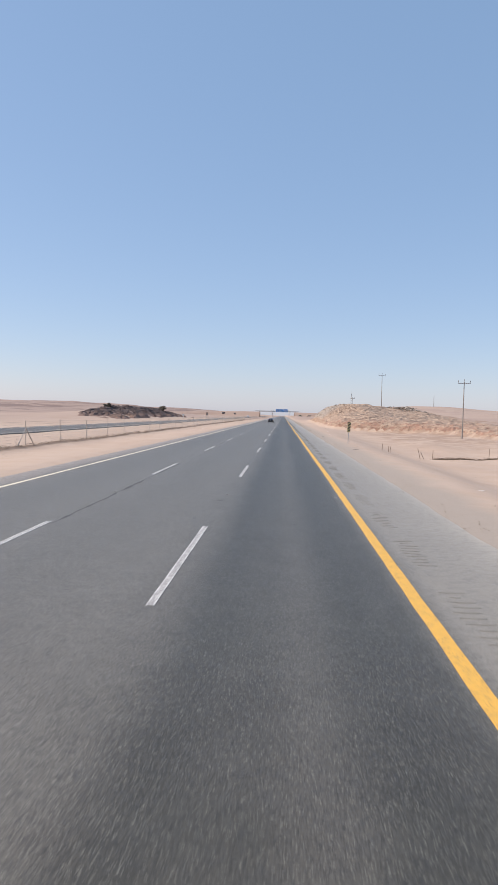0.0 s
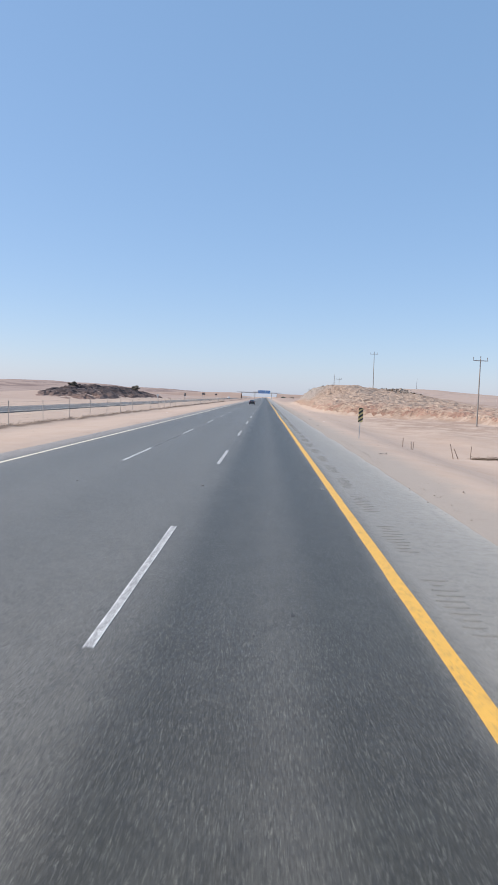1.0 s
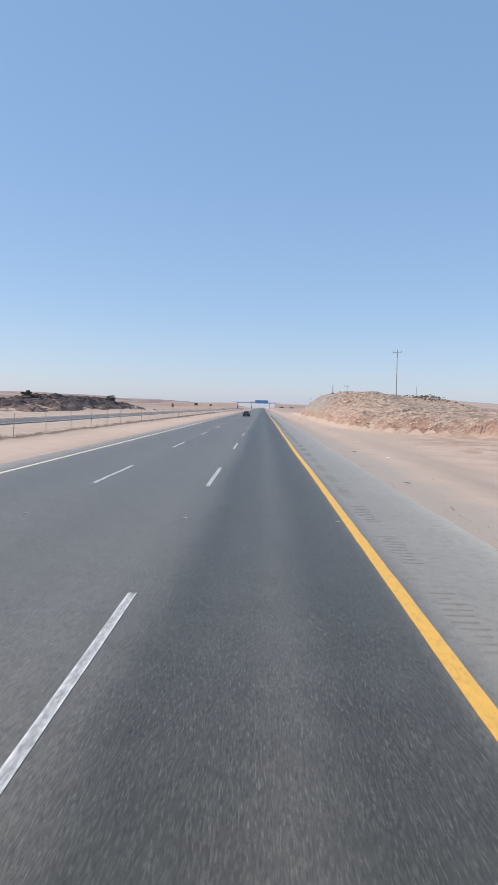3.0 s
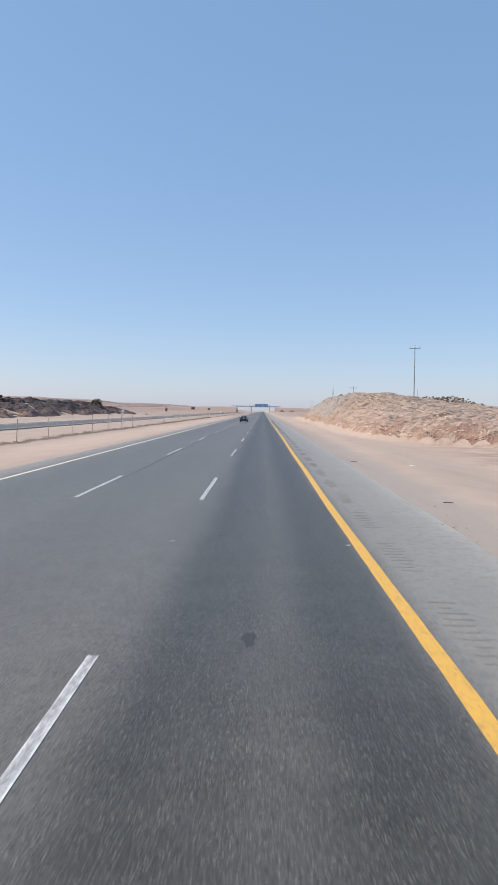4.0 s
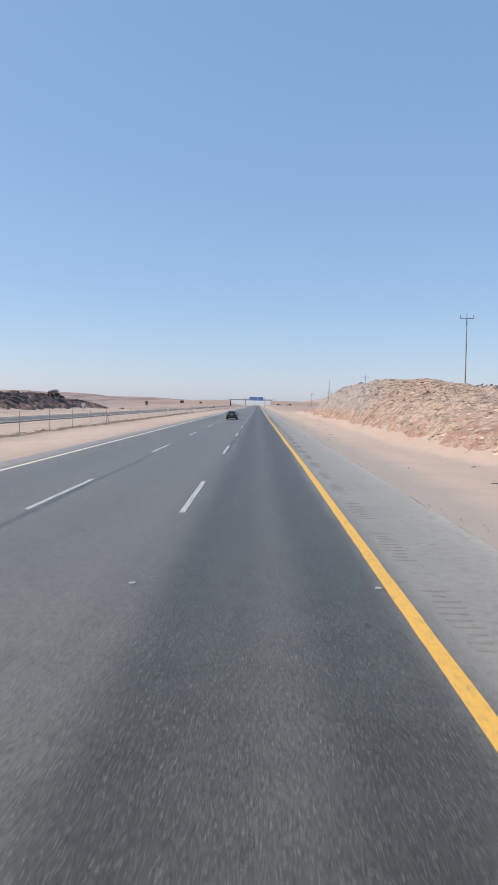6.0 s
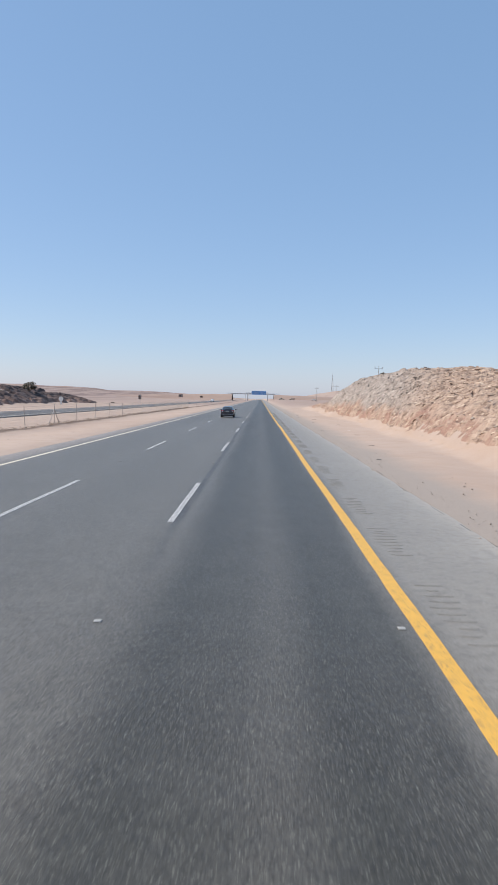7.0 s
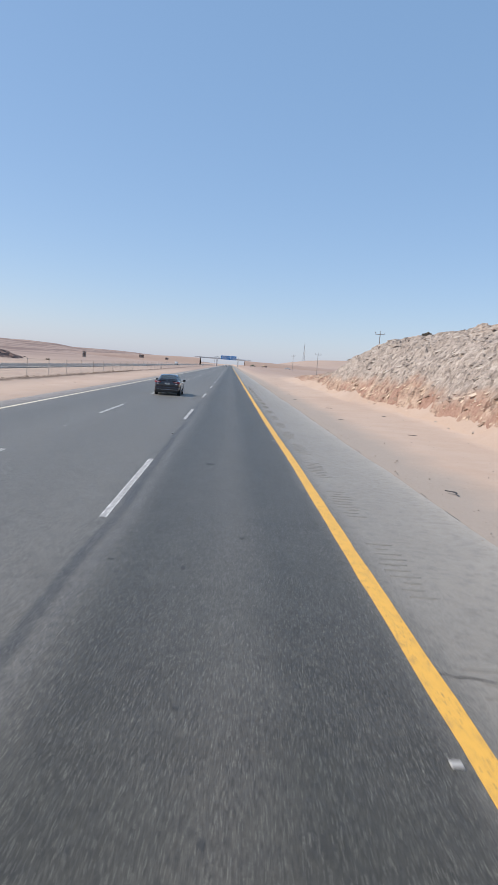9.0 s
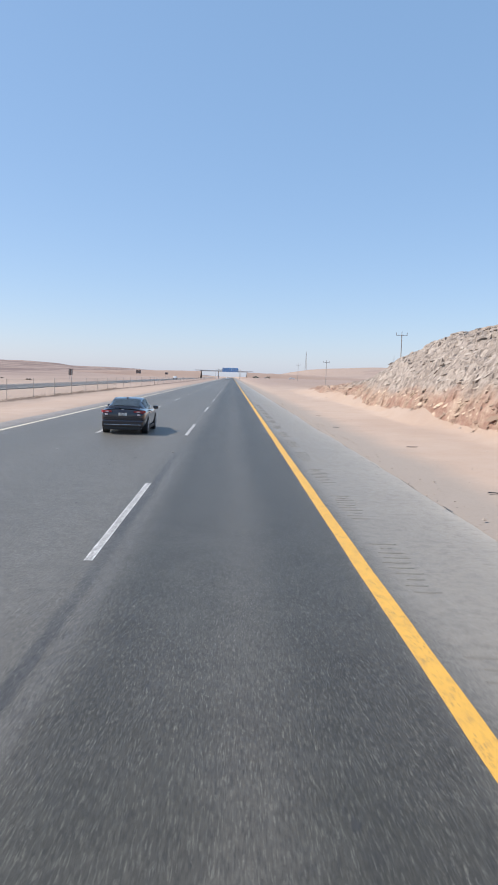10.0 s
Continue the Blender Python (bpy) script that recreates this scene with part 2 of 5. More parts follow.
def rock_material():
    s = Mat("weathered_rock", (0.40, 0.34, 0.28), 0.95)

    def range_of(sock, lo, hi, out_lo, out_hi):
        n = s.t.nodes.new("ShaderNodeMapRange")
        for k, v in enumerate((lo, hi, out_lo, out_hi)):
            n.inputs[k + 1].default_value = v
        s.link(sock, n.inputs[0])
        return n.outputs[0]
    mid, fine = s.noise(0.9, 8, 0.72, (1, 1, 1.8), 0.8), s.noise(5, 7, 0.78)
    # tilted slabs of grey-beige rock, each a little different
    tone = s.t.nodes.new("ShaderNodeSeparateColor")
    s.link(s.slabs(1.1, 'F1', out=1), tone.inputs[0])
    c = s.mix(s.ramp(mid, [(0.30, 0), (0.70, 1)]), (0.205, 0.172, 0.147), (0.455, 0.39, 0.33))
    c = s.mix(s.ramp(tone.outputs[0], [(0.0, 0.55), (0.35, 0.0)]), c, (0.135, 0.11, 0.097))
    c = s.mix(s.ramp(tone.outputs[1], [(0.70, 0.0), (1.0, 0.65)]), c, (0.56, 0.485, 0.415))
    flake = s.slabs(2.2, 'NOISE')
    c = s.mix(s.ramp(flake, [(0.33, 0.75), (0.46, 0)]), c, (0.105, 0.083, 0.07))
    c = s.mix(s.ramp(flake, [(0.56, 0), (0.68, 0.6)]), c, (0.58, 0.505, 0.43))
    # near-black seams between slabs: crevice shade put into the colour
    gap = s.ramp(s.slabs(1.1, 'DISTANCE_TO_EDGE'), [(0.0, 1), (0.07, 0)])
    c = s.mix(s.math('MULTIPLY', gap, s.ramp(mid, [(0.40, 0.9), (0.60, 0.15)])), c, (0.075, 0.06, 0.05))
    # layered sandy debris, rust-stained: low down, over the gentle near slope and on the top
    strata = s.mix(0.42, s.slabs(0.55, 'NOISE', 70.0, (2.6, 0.7, 3.0)), s.noise(1.4, 7, 0.72, (0.9, 0.45, 3), 1.2))
    sandy = s.mix(s.ramp(strata, [(0.42, 0), (0.53, 1)]), (0.150, 0.084, 0.054), (0.455, 0.32, 0.228))
    sandy = s.mix(s.ramp(strata, [(0.55, 0), (0.66, 0.8)]), sandy, (0.60, 0.46, 0.35))
    low = s.math('ADD', s.axis(2), s.math('MULTIPLY', s.math('SUBTRACT', s.noise(0.10, 5, 0.65), 0.5), 4.5))
    skirt = range_of(low, 1.5, 2.3, 1.0, 0.0)
    slant = s.math('ADD', s.axis(1), s.math('MULTIPLY', s.math('SUBTRACT', s.axis(0), 11.0), -3.2))
    near = range_of(s.math('ADD', slant, s.math('MULTIPLY', s.noise(0.06, 4, 0.6), 46.0)), 222.0, 246.0, 0.95, 0.0)
    back = range_of(s.math('ADD', s.axis(0), s.math('MULTIPLY', s.noise(0.1, 4), 9.0)), 22.0, 28.0, 0.0, 0.95)
    c = s.mix(s.math('MAXIMUM', skirt, s.math('MAXIMUM', near, back)), c, sandy)
    c = s.mix(s.math('MULTIPLY', skirt, s.ramp(s.noise(0.35, 5, 0.7), [(0.44, 0), (0.58, 0.8)])), c, (0.265, 0.118, 0.076))
    c = s.mix(s.ramp(s.slope(), [(0.93, 0), (0.99, 0.5)]), c, (0.42, 0.30, 0.215))
    c = s.mix(0.25, c, s.mix(s.ramp(fine, [(0.3, 0), (0.7, 1)]), (0.10, 0.075, 0.06), (0.62, 0.50, 0.40)))
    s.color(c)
    s.bump(s.mix(0.5, s.mix(0.5, flake, strata), fine), 0.9, 0.14)
    return s.m


def dark_rock_material():
    s = Mat("burnt_dark_rock", (0.08, 0.065, 0.06), 0.95)
    mid, fine = s.noise(0.5, 7, 0.7), s.noise(6, 5, 0.7)
    c = s.mix(s.ramp(mid, [(0.38, 0), (0.66, 1)]), (0.034, 0.026, 0.028), (0.135, 0.088, 0.078))
    # red soil skirt at its foot
    k = s.t.nodes.new("ShaderNodeMapRange")
    k.inputs[1].default_value, k.inputs[2].default_value, k.inputs[3].default_value, k.inputs[4].default_value = 1.7, 3.3, 0.9, 0.0
    s.link(s.math('ADD', s.axis(2), s.math('MULTIPLY', s.noise(0.15, 4), 1.6)), k.inputs[0])
    c = s.mix(k.outputs[0], c, s.mix(s.ramp(mid, [(0.4, 0), (0.6, 1)]), (0.17, 0.10, 0.078), (0.36, 0.235, 0.18)))
    c = s.mix(0.25, c, s.mix(fine, (0.03, 0.025, 0.025), (0.22, 0.16, 0.13)))
    s.color(c)
    s.bump(s.mix(0.5, mid, fine), 0.8, 0.15)
    return s.m


def asphalt_material(name="asphalt", old=False):
    s = Mat(name, (0.1, 0.1, 0.1), 0.85)
    g = s.t.nodes.new("ShaderNodeSeparateColor")
    s.link(s.cells(88, 'F1', (1, 1, 1), 1), g.inputs[0])
    stones, glint = g.outputs[0], g.outputs[1]
    mid, big = s.noise(1.3, 6, 0.65), s.noise(0.12, 5, 0.6, (1, 0.15, 1))
    patch = s.noise(5.0, 4, 0.7)
    c = s.mix(s.ramp(big, [(0.35, 0), (0.68, 1)]), (0.098, 0.085, 0.074) if old else (0.131, 0.120, 0.101), (0.122, 0.106, 0.093) if old else (0.160, 0.147, 0.125))
    if not old:
        wob = s.math('MULTIPLY', s.math('SUBTRACT', s.noise(0.25, 4, 0.6, (1, 0.2, 1)), 0.5), 0.7)
        n = s.t.nodes.new("ShaderNodeMapRange")
        n.inputs[1].default_value, n.inputs[2].default_value = -13.0, 5.0
        s.link(s.math('ADD', s.axis(0), wob), n.inputs[0])

        def at(v):
            return (v + 13.0) / 18.0
        # rubber and oil film: the heavy lane is dark, with a paler strip between its wheel paths
        lane = s.ramp(n.outputs[0], [(at(-12.5), 0.0), (at(-9.5), 0.10), (at(-7.6), 0.20), (at(-5.7), 0.05), (at(-4.2), 0.20), (at(-2.3), 0.08),
                                     (at(-1.75), 0.25), (at(-0.95), 0.92), (at(-0.3), 0.80), (at(0.2), 0.60), (at(0.9), 0.95), (at(1.6), 0.85), (at(1.95), 0.0)], True)
        c = s.mix(s.math('MULTIPLY', lane, 0.93), c, (0.0258, 0.0254, 0.0186))
        # crack sealing: soft dark streaks beside the lane lines, with a paler scuffed band next to one
        def streak(x0, half, y0, y1):
            xs = s.math('ADD', s.axis(0), s.math('MULTIPLY', s.math('SUBTRACT', s.noise(0.12, 3, 0.5, (0.1, 1, 1)), 0.5), 0.35))
            d = s.ramp(s.math('MULTIPLY', s.math('ABSOLUTE', s.math('SUBTRACT', xs, x0)), 1.0), [(half * 0.45, 1), (half * 1.25, 0)], True)
            q = s.t.nodes.new("ShaderNodeMapRange")
            q.inputs[1].default_value, q.inputs[2].default_value = y0, y0 + 6.0
            s.link(s.axis(1), q.inputs[0])
            r = s.t.nodes.new("ShaderNodeMapRange")
            r.inputs[1].default_value, r.inputs[2].default_value = y1, y1 - 8.0
            s.link(s.axis(1), r.inputs[0])
            d = s.math('MULTIPLY', d, s.math('MULTIPLY', q.outputs[0], r.outputs[0]))
            return s.math('MULTIPLY', d, s.ramp(s.noise(1.1, 5, 0.7, (1, 0.35, 1)), [(0.30, 0.35), (0.55, 1)]))
        c = s.mix(s.math('MULTIPLY', streak(-1.64, 0.095, 164, 245), 0.9), c, (0.036, 0.035, 0.035))
        c = s.mix(s.math('MULTIPLY', streak(-1.42, 0.10, 164, 245), 0.30), c, (0.15, 0.145, 0.138))
        c = s.mix(s.math('MULTIPLY', streak(-5.30, 0.11, 112, 172), 0.95), c, (0.034, 0.034, 0.034))
        # wind-blown sand on both shoulders
        edge = s.ramp(n.outputs[0], [(at(1.95), 0.0), (at(2.3), 0.40), (at(3.4), 0.52), (at(4.1), 0.64), (at(4.42), 0.86)])
        c = s.mix(s.math('MULTIPLY', edge, s.ramp(s.noise(0.5, 5, 0.6), [(0.3, 0.78), (0.7, 1)])), c, (0.43, 0.388, 0.325))
        shoulder = edge
        edge = s.ramp(n.outputs[0], [(at(-10.75), 0.95), (at(-10.2), 0.72), (at(-9.65), 0.32), (at(-9.0), 0.06), (at(-8.2), 0.0)])
        c = s.mix(s.math('MULTIPLY', edge, s.ramp(s.noise(0.9, 5, 0.65), [(0.3, 0.7), (0.6, 1)])), c, (0.42, 0.345, 0.285))
    bare = 1.0 if old else s.math('SUBTRACT', s.math('SUBTRACT', 1.0, s.math('MULTIPLY', lane, 0.55)), s.math('MULTIPLY', shoulder, 0.8))
    c = s.mix(s.math('MULTIPLY', bare, s.ramp(mid, [(0.40, 0.0), (0.78, 0.22)])), c, (0.25, 0.246, 0.22))
    c = s.mix(s.ramp(patch, [(0.30, 0.35), (0.52, 0)]), c, (0.035, 0.035, 0.036))
    keep = 1.0 if old else s.math('SUBTRACT', 1.0, s.math('MINIMUM', s.math('MULTIPLY', shoulder, 1.5), 1.0))
    grain = s.noise(16, 5, 0.75)
    c = s.mix(s.math('MULTIPLY', keep, s.ramp(grain, [(0.34, 0.42), (0.48, 0)])), c, (0.020, 0.019, 0.016))
    c = s.mix(s.math('MULTIPLY', keep, s.ramp(grain, [(0.56, 0), (0.72, 0.05)])), c, (0.26, 0.25, 0.21))
    c = s.mix(s.math('MULTIPLY', bare, s.ramp(stones, [(0.70, 0), (1.0, 0.22)])), c, (0.36, 0.35, 0.295))
    c = s.mix(s.math('MULTIPLY', keep, s.ramp(stones, [(0.0, 0.80), (0.44, 0)])), c, (0.018, 0.018, 0.0175))
    # a few pale chips stand out of the binder
    chip = s.t.nodes.new("ShaderNodeSeparateColor")
    s.link(s.cells(125, 'F1', (1, 1, 1), 1), chip.inputs[0])
    c = s.mix(s.math('MULTIPLY', keep, s.ramp(chip.outputs[2], [(0.955, 0), (0.985, 0.66)])), c, (0.36, 0.355, 0.295))
    pocks = s.ramp(s.cells(0.55, 'F1', (1, 0.8, 1)), [(0.02, 1), (0.055, 0)])
    c = s.mix(s.math('MULTIPLY', pocks, s.ramp(s.noise(0.35, 3), [(0.46, 0), (0.6, 0.5)])), c, (0.022, 0.022, 0.022))
    s.color(c)
    s.b.inputs["Specular IOR Level"].default_value = 0.18 if old else 0.36
    s.b.inputs["Sheen Weight"].default_value = 0.075   # dusty bloom at a low angle
    s.b.inputs["Sheen Roughness"].default_value = 0.45
    s.b.inputs["Sheen Tint"].default_value = (0.95, 0.93, 0.90, 1)
    s.rough(s.ramp(glint, [(0.60, 0.60), (1.0, 0.34)]))
    s.bump(s.mix(0.5, stones, glint), 0.45, 0.005)
    return s.m


def paint_material(name, color, worn=0.35, scuffed=0.0):
    s = Mat(name, color, 0.6)
    n = s.noise(9, 8, 0.75, (1, 0.5, 1))
    fine = s.noise(90, 3, 0.7)
    c = s.mix(s.ramp(n, [(0.40, 0.0), (0.75, 0.45)]), color, tuple(v * 0.72 for v in color))
    c = s.mix(s.ramp(s.mix(0.45, n, fine), [(0.58 - 0.14 * worn, 0), (0.64 - 0.06 * worn, 0.85 * worn + 0.1)]), c, (0.12, 0.115, 0.11))
    if scuffed:   # traffic wears the middle of a line more than its rims
        inner = s.ramp(s.math('MULTIPLY', s.math('ABSOLUTE', s.axis(0)), 10.0), [(0.30, 1), (0.52, 0)])
        c = s.mix(s.math('MULTIPLY', inner, s.ramp(s.noise(34, 5, 0.75), [(0.44, 0.12), (0.54, scuffed)])), c, (0.20, 0.195, 0.182))
    # small chips out of the film of paint
    split = s.ramp(s.cells(24, 'F1', (1, 0.7, 1)), [(0.14, 1), (0.26, 0)])
    c = s.mix(s.math('MULTIPLY', split, s.ramp(s.noise(2.1, 4, 0.6), [(0.44, 0), (0.54, 0.85)])), c, (0.13, 0.105, 0.07))
    s.color(c)
    s.bump(fine, 0.5, 0.004)
    return s.m


def plain_material(name, color, rough=0.6, metal=0.0, scale=6.0, wear=0.25):
    s = Mat(name, color, rough, metal)
    n, f = s.noise(scale, 6, 0.65), s.noise(scale * 9, 3, 0.6)
    c = s.mix(s.ramp(n, [(0.4, 0), (0.75, wear)]), color, tuple(v * 0.55 + 0.02 for v in color))
    c = s.mix(s.ramp(f, [(0.45, 0), (0.8, wear * 0.6)]), c, tuple(min(1, v * 1.25 + 0.02) for v in color))
    s.color(c)
    s.bump(f, 0.15, 0.003)
    return s.m


M_SAND, M_ROCK, M_DARK = sand_material(), rock_material(), dark_rock_material()
M_ASPHALT, M_OLD = asphalt_material(), asphalt_material("asphalt_far_carriageway", True)
M_YELLOW, M_PALE, M_WHITE = paint_material("yellow_road_paint", (0.72, 0.40, 0.070), 0.42), paint_material("faded_yellow_paint", (0.74, 0.66, 0.50), 0.4), paint_material("worn_white_paint", (0.70, 0.69, 0.66), 0.8, 0.8)
M_TAR = plain_material("crack_sealing_tar", (0.088, 0.087, 0.086), 0.8, 0, 3.0, 0.6)
M_BAR = plain_material("rumble_bar_asphalt", (0.225, 0.21, 0.18), 0.85, 0, 5.0, 0.6)
M_STONE = plain_material("dusty_stone", (0.34, 0.285, 0.235), 0.9, 0, 1.5, 0.7)
M_STEEL = plain_material("galvanised_steel", (0.42, 0.42, 0.41), 0.55, 0.6)
M_RUST = plain_material("rusty_steel", (0.27, 0.20, 0.15), 0.8, 0.2)
M_POST = plain_material("weathered_fence_steel", (0.40, 0.36, 0.32), 0.7, 0.3)
M_POLE = plain_material("grey_wooden_pole", (0.30, 0.27, 0.24), 0.85)
M_BLUE = plain_material("blue_sign_sheeting", (0.04, 0.24, 0.58), 0.45, 0, 0.5, 0.1)
M_CONCRETE = plain_material("concrete", (0.66, 0.63, 0.60), 0.9, 0, 0.4, 0.4)
M_BLACK = plain_material("black_sign_sheeting", (0.03, 0.03, 0.03), 0.55)
M_SIGNYELLOW = plain_material("faded_yellow_sheeting", (0.62, 0.50, 0.22), 0.5)
M_SIGNBACK = plain_material("brown_sign_back", (0.13, 0.09, 0.075), 0.7)
M_SIGNWHITE = plain_material("white_sign_back", (0.70, 0.68, 0.64), 0.6)


# ---- mesh helpers ----
def part(name, bm, material, parent=None, label=""):
    """Link a bmesh as one mesh object under a thing or a part."""
    me = bpy.data.meshes.new(name)
    bm.normal_update()
    bm.to_mesh(me)
    bm.free()
    return mesh_part(name, me, material, parent, label)


def mesh_part(name, me, material, parent=None, label=""):
    if material and not me.materials:
        me.materials.append(material)
    ob = new(name, me)
    if parent:
        ob.parent = parent
    if label:
        ob["label"] = label
    return ob


def add_box(bm, x0, x1, y0, y1, z0, z1, bevel=0.0):
    g = bmesh.ops.create_cube(bm, size=1.0, matrix=Matrix.LocRotScale(((x0 + x1) / 2, (y0 + y1) / 2, (z0 + z1) / 2), None, (x1 - x0, y1 - y0, z1 - z0)))
    if bevel:
        es = list({e for v in g["verts"] for e in v.link_edges})
        bmesh.ops.bevel(bm, geom=es, offset=bevel, segments=2, affect='EDGES', profile=0.5)
    return bm


def add_rod(bm, a, b, r0, r1=None, sides=8):
    a, b = Vector(a), Vector(b)
    d = b - a
    m = Matrix.Translation((a + b) / 2) @ d.to_track_quat('Z', 'Y').to_matrix().to_4x4()
    bmesh.ops.create_cone(bm, cap_ends=True, segments=sides, radius1=r0, radius2=r0 if r1 is None else r1, depth=d.length, matrix=m)
    return bm


def box(*a, **k):
    return add_box(bmesh.new(), *a, **k)


def rod(*a, **k):
    return add_rod(bmesh.new(), *a, **k)


def thing(name, m, label, category, group="", kind=""):
    ob = new(name)
    ob.matrix_basis = m
    ob.empty_display_size = 0.2
    return tagged(ob, label, category, group, kind)


# smooth value noise on arrays, for terrain
LATTICE = np.random.RandomState(7).rand(256, 256)


def vnoise(x, y):
    xi, yi = np.floor(x).astype(int), np.floor(y).astype(int)
    fx, fy = x - xi, y - yi
    fx, fy = fx * fx * (3 - 2 * fx), fy * fy * (3 - 2 * fy)
    a, b = LATTICE[xi % 256, yi % 256], LATTICE[(xi + 1) % 256, yi % 256]
    c, d = LATTICE[xi % 256, (yi + 1) % 256], LATTICE[(xi + 1) % 256, (yi + 1) % 256]
    return (a * (1 - fx) + b * fx) * (1 - fy) + (c * (1 - fx) + d * fx) * fy


def fnoise(x, y, octaves=4, gain=0.5):
    v, amp, tot = 0.0, 1.0, 0.0
    for k in range(octaves):
        v = v + amp * (vnoise(x * 2 ** k + 17.3 * k, y * 2 ** k + 5.1 * k) - 0.5)
        tot += amp
        amp *= gain
    return v / tot


def step(a, b, x):
    t = np.clip((x - a) / (b - a), 0, 1)
    return t * t * (3 - 2 * t)


# ---- the lie of the land ----
ROAD_L, ROAD_R = -10.75, 4.42          # edges of the near carriageway's asphalt
FAR_L, FAR_R = -37.5, -28.6           # edges of the far carriageway's asphalt
FENCE_X = -18.0


def foot_x(y):
    """The foot of the rocky hill beside the road."""
    return np.interp(y, [100, 150, 156, 160, 163, 167, 173, 185, 205, 235, 290, 330, 360, 420], [60, 34, 27, 21, 16, 12.2, 10.6, 10.1, 10.4, 11.2, 11.2, 10.8, 11.5, 22])


def crest(y):
    """The height of the hill's top above its foot."""
    return np.interp(y, [128, 140, 160, 190, 215, 240, 262, 275, 285, 295, 305, 320, 345, 370], [0.1, 1.16, 2.3, 3.6, 5.1, 6.6, 7.0, 7.2, 6.0, 3.9, 2.3, 1.4, 0.6, 0])


def hill(x, y):
    d = x - foot_x(y) + 1.0 * fnoise(x * 0.16, y * 0.16, 3)
    top = crest(y) * (1 + 0.18 * fnoise(x * 0.07 + 9, y * 0.07, 3))
    steep = np.interp(y, [120, 160, 200, 240, 260, 278, 300, 400], [0.7, 0.7, 1.05, 1.35, 1.6, 1.6, 0.6, 0.36])
    h = top * (1 - np.exp(-steep * np.maximum(d, 0) / np.maximum(top, 0.05) * 1.25))
    h = h * (1 - 0.26 * step(13, 25, d) * (1 - step(238, 254, y)))
    return h * np.interp(d, [12, 20, 28, 40, 55, 75], [0.98, 0.92, 0.85, 0.62, 0.36, 0.18])


def ground_z(x, y):
    z = np.zeros_like(x)
    # apron right of the road: falls away early on, rises towards the hill's foot
    out = np.maximum(x - 5.5, 0)
    fall = np.interp(y, [-60, 20, 90, 140, 190, 240, 330, 500, 900], [-2.0, -2.0, -1.9, -0.9, 0.0, 0.3, 0.3, 0.6, 2.0])
    z = z + fall * step(0.5, 10.5, out)
    z = z + hill(x, y)
    # rough ground beyond
    z = z + step(20, 60, out) * 1.0 * fnoise(x * 0.03, y * 0.03, 4) + step(60, 400, out) * (4.5 + 9 * fnoise(x * 0.006, y * 0.006, 4))
    # left of the fence
    o = np.maximum(-x - 12.6, 0)
    z = z - 0.12 * step(0, 3, o)
    z = z + 0.22 * np.exp(-((x - FENCE_X) / 0.45) ** 2) * (0.8 + 1.0 * fnoise(x * 0.6, y * 0.6, 3))
    q = np.maximum(-x - 43, 0)
    rid = np.interp(y, [205, 235, 270, 330, 375, 400], [0, 1.8, 3.9, 3.6, 2.0, 0])
    r = (x + 62 + 5 * fnoise(y * 0.03, y * 0.011, 3)) / np.where(x > -62, 9.0, 26.0)
    z = z + rid * np.exp(-r * r * 1.2) * (1 + 0.25 * fnoise(x * 0.15, y * 0.15, 3))
    z = z + step(0, 90, q) * (1.0 + 2.2 * fnoise(x * 0.012, y * 0.012, 4)) + step(50, 260, q) * (5.5 + 9 * fnoise(x * 0.0045 + 3, y * 0.0045, 4) + 5.0 * fnoise(x * 0.016 + 1, y * 0.016, 4))
    # a low mesa and its foothills to the north-west
    z = z + np.minimum(7.5, 16 * np.exp(-(((x + 470 + 40 * fnoise(y * 0.004, x * 0.004, 3)) / 150) ** 2 + ((y - 1500) / 330) ** 2)))
    z = z + np.minimum(3.0, 7 * np.exp(-(((x + 330) / 120) ** 2 + ((y - 900) / 160) ** 2)))
    # hummocks beside the hill's near end
    z = z + step(9, 16, out) * (1 - step(60, 120, out)) * 0.9 * fnoise(x * 0.13 + 4, y * 0.13, 4)
    # small drifts everywhere off the asphalt
    off = np.maximum(step(0.6, 3.5, out), step(0.2, 2.5, o) * (1 - step(FAR_L - 2.5, FAR_L - 0.5, x) * (1 - step(FAR_R + 0.5, FAR_R + 2.5, x))))
    z = z + off * (0.16 * fnoise(x * 0.35, y * 0.35, 4) + 0.05 * fnoise(x * 1.7, y * 1.7, 3))
    # far distance: low swells, a higher pale ridge to the north-east
    r = np.hypot(x, y)
    z = z + step(900, 2600, r) * (14 + 26 * fnoise(x * 0.0011 + 2, y * 0.0011, 4)) * step(120, 700, np.abs(x) + 0.02 * y)
    z = z + np.minimum(24, 40 * np.exp(-(((x - 420) / 400) ** 2 + ((y - 2850) / 420) ** 2))) * step(70, 300, x)
    return z


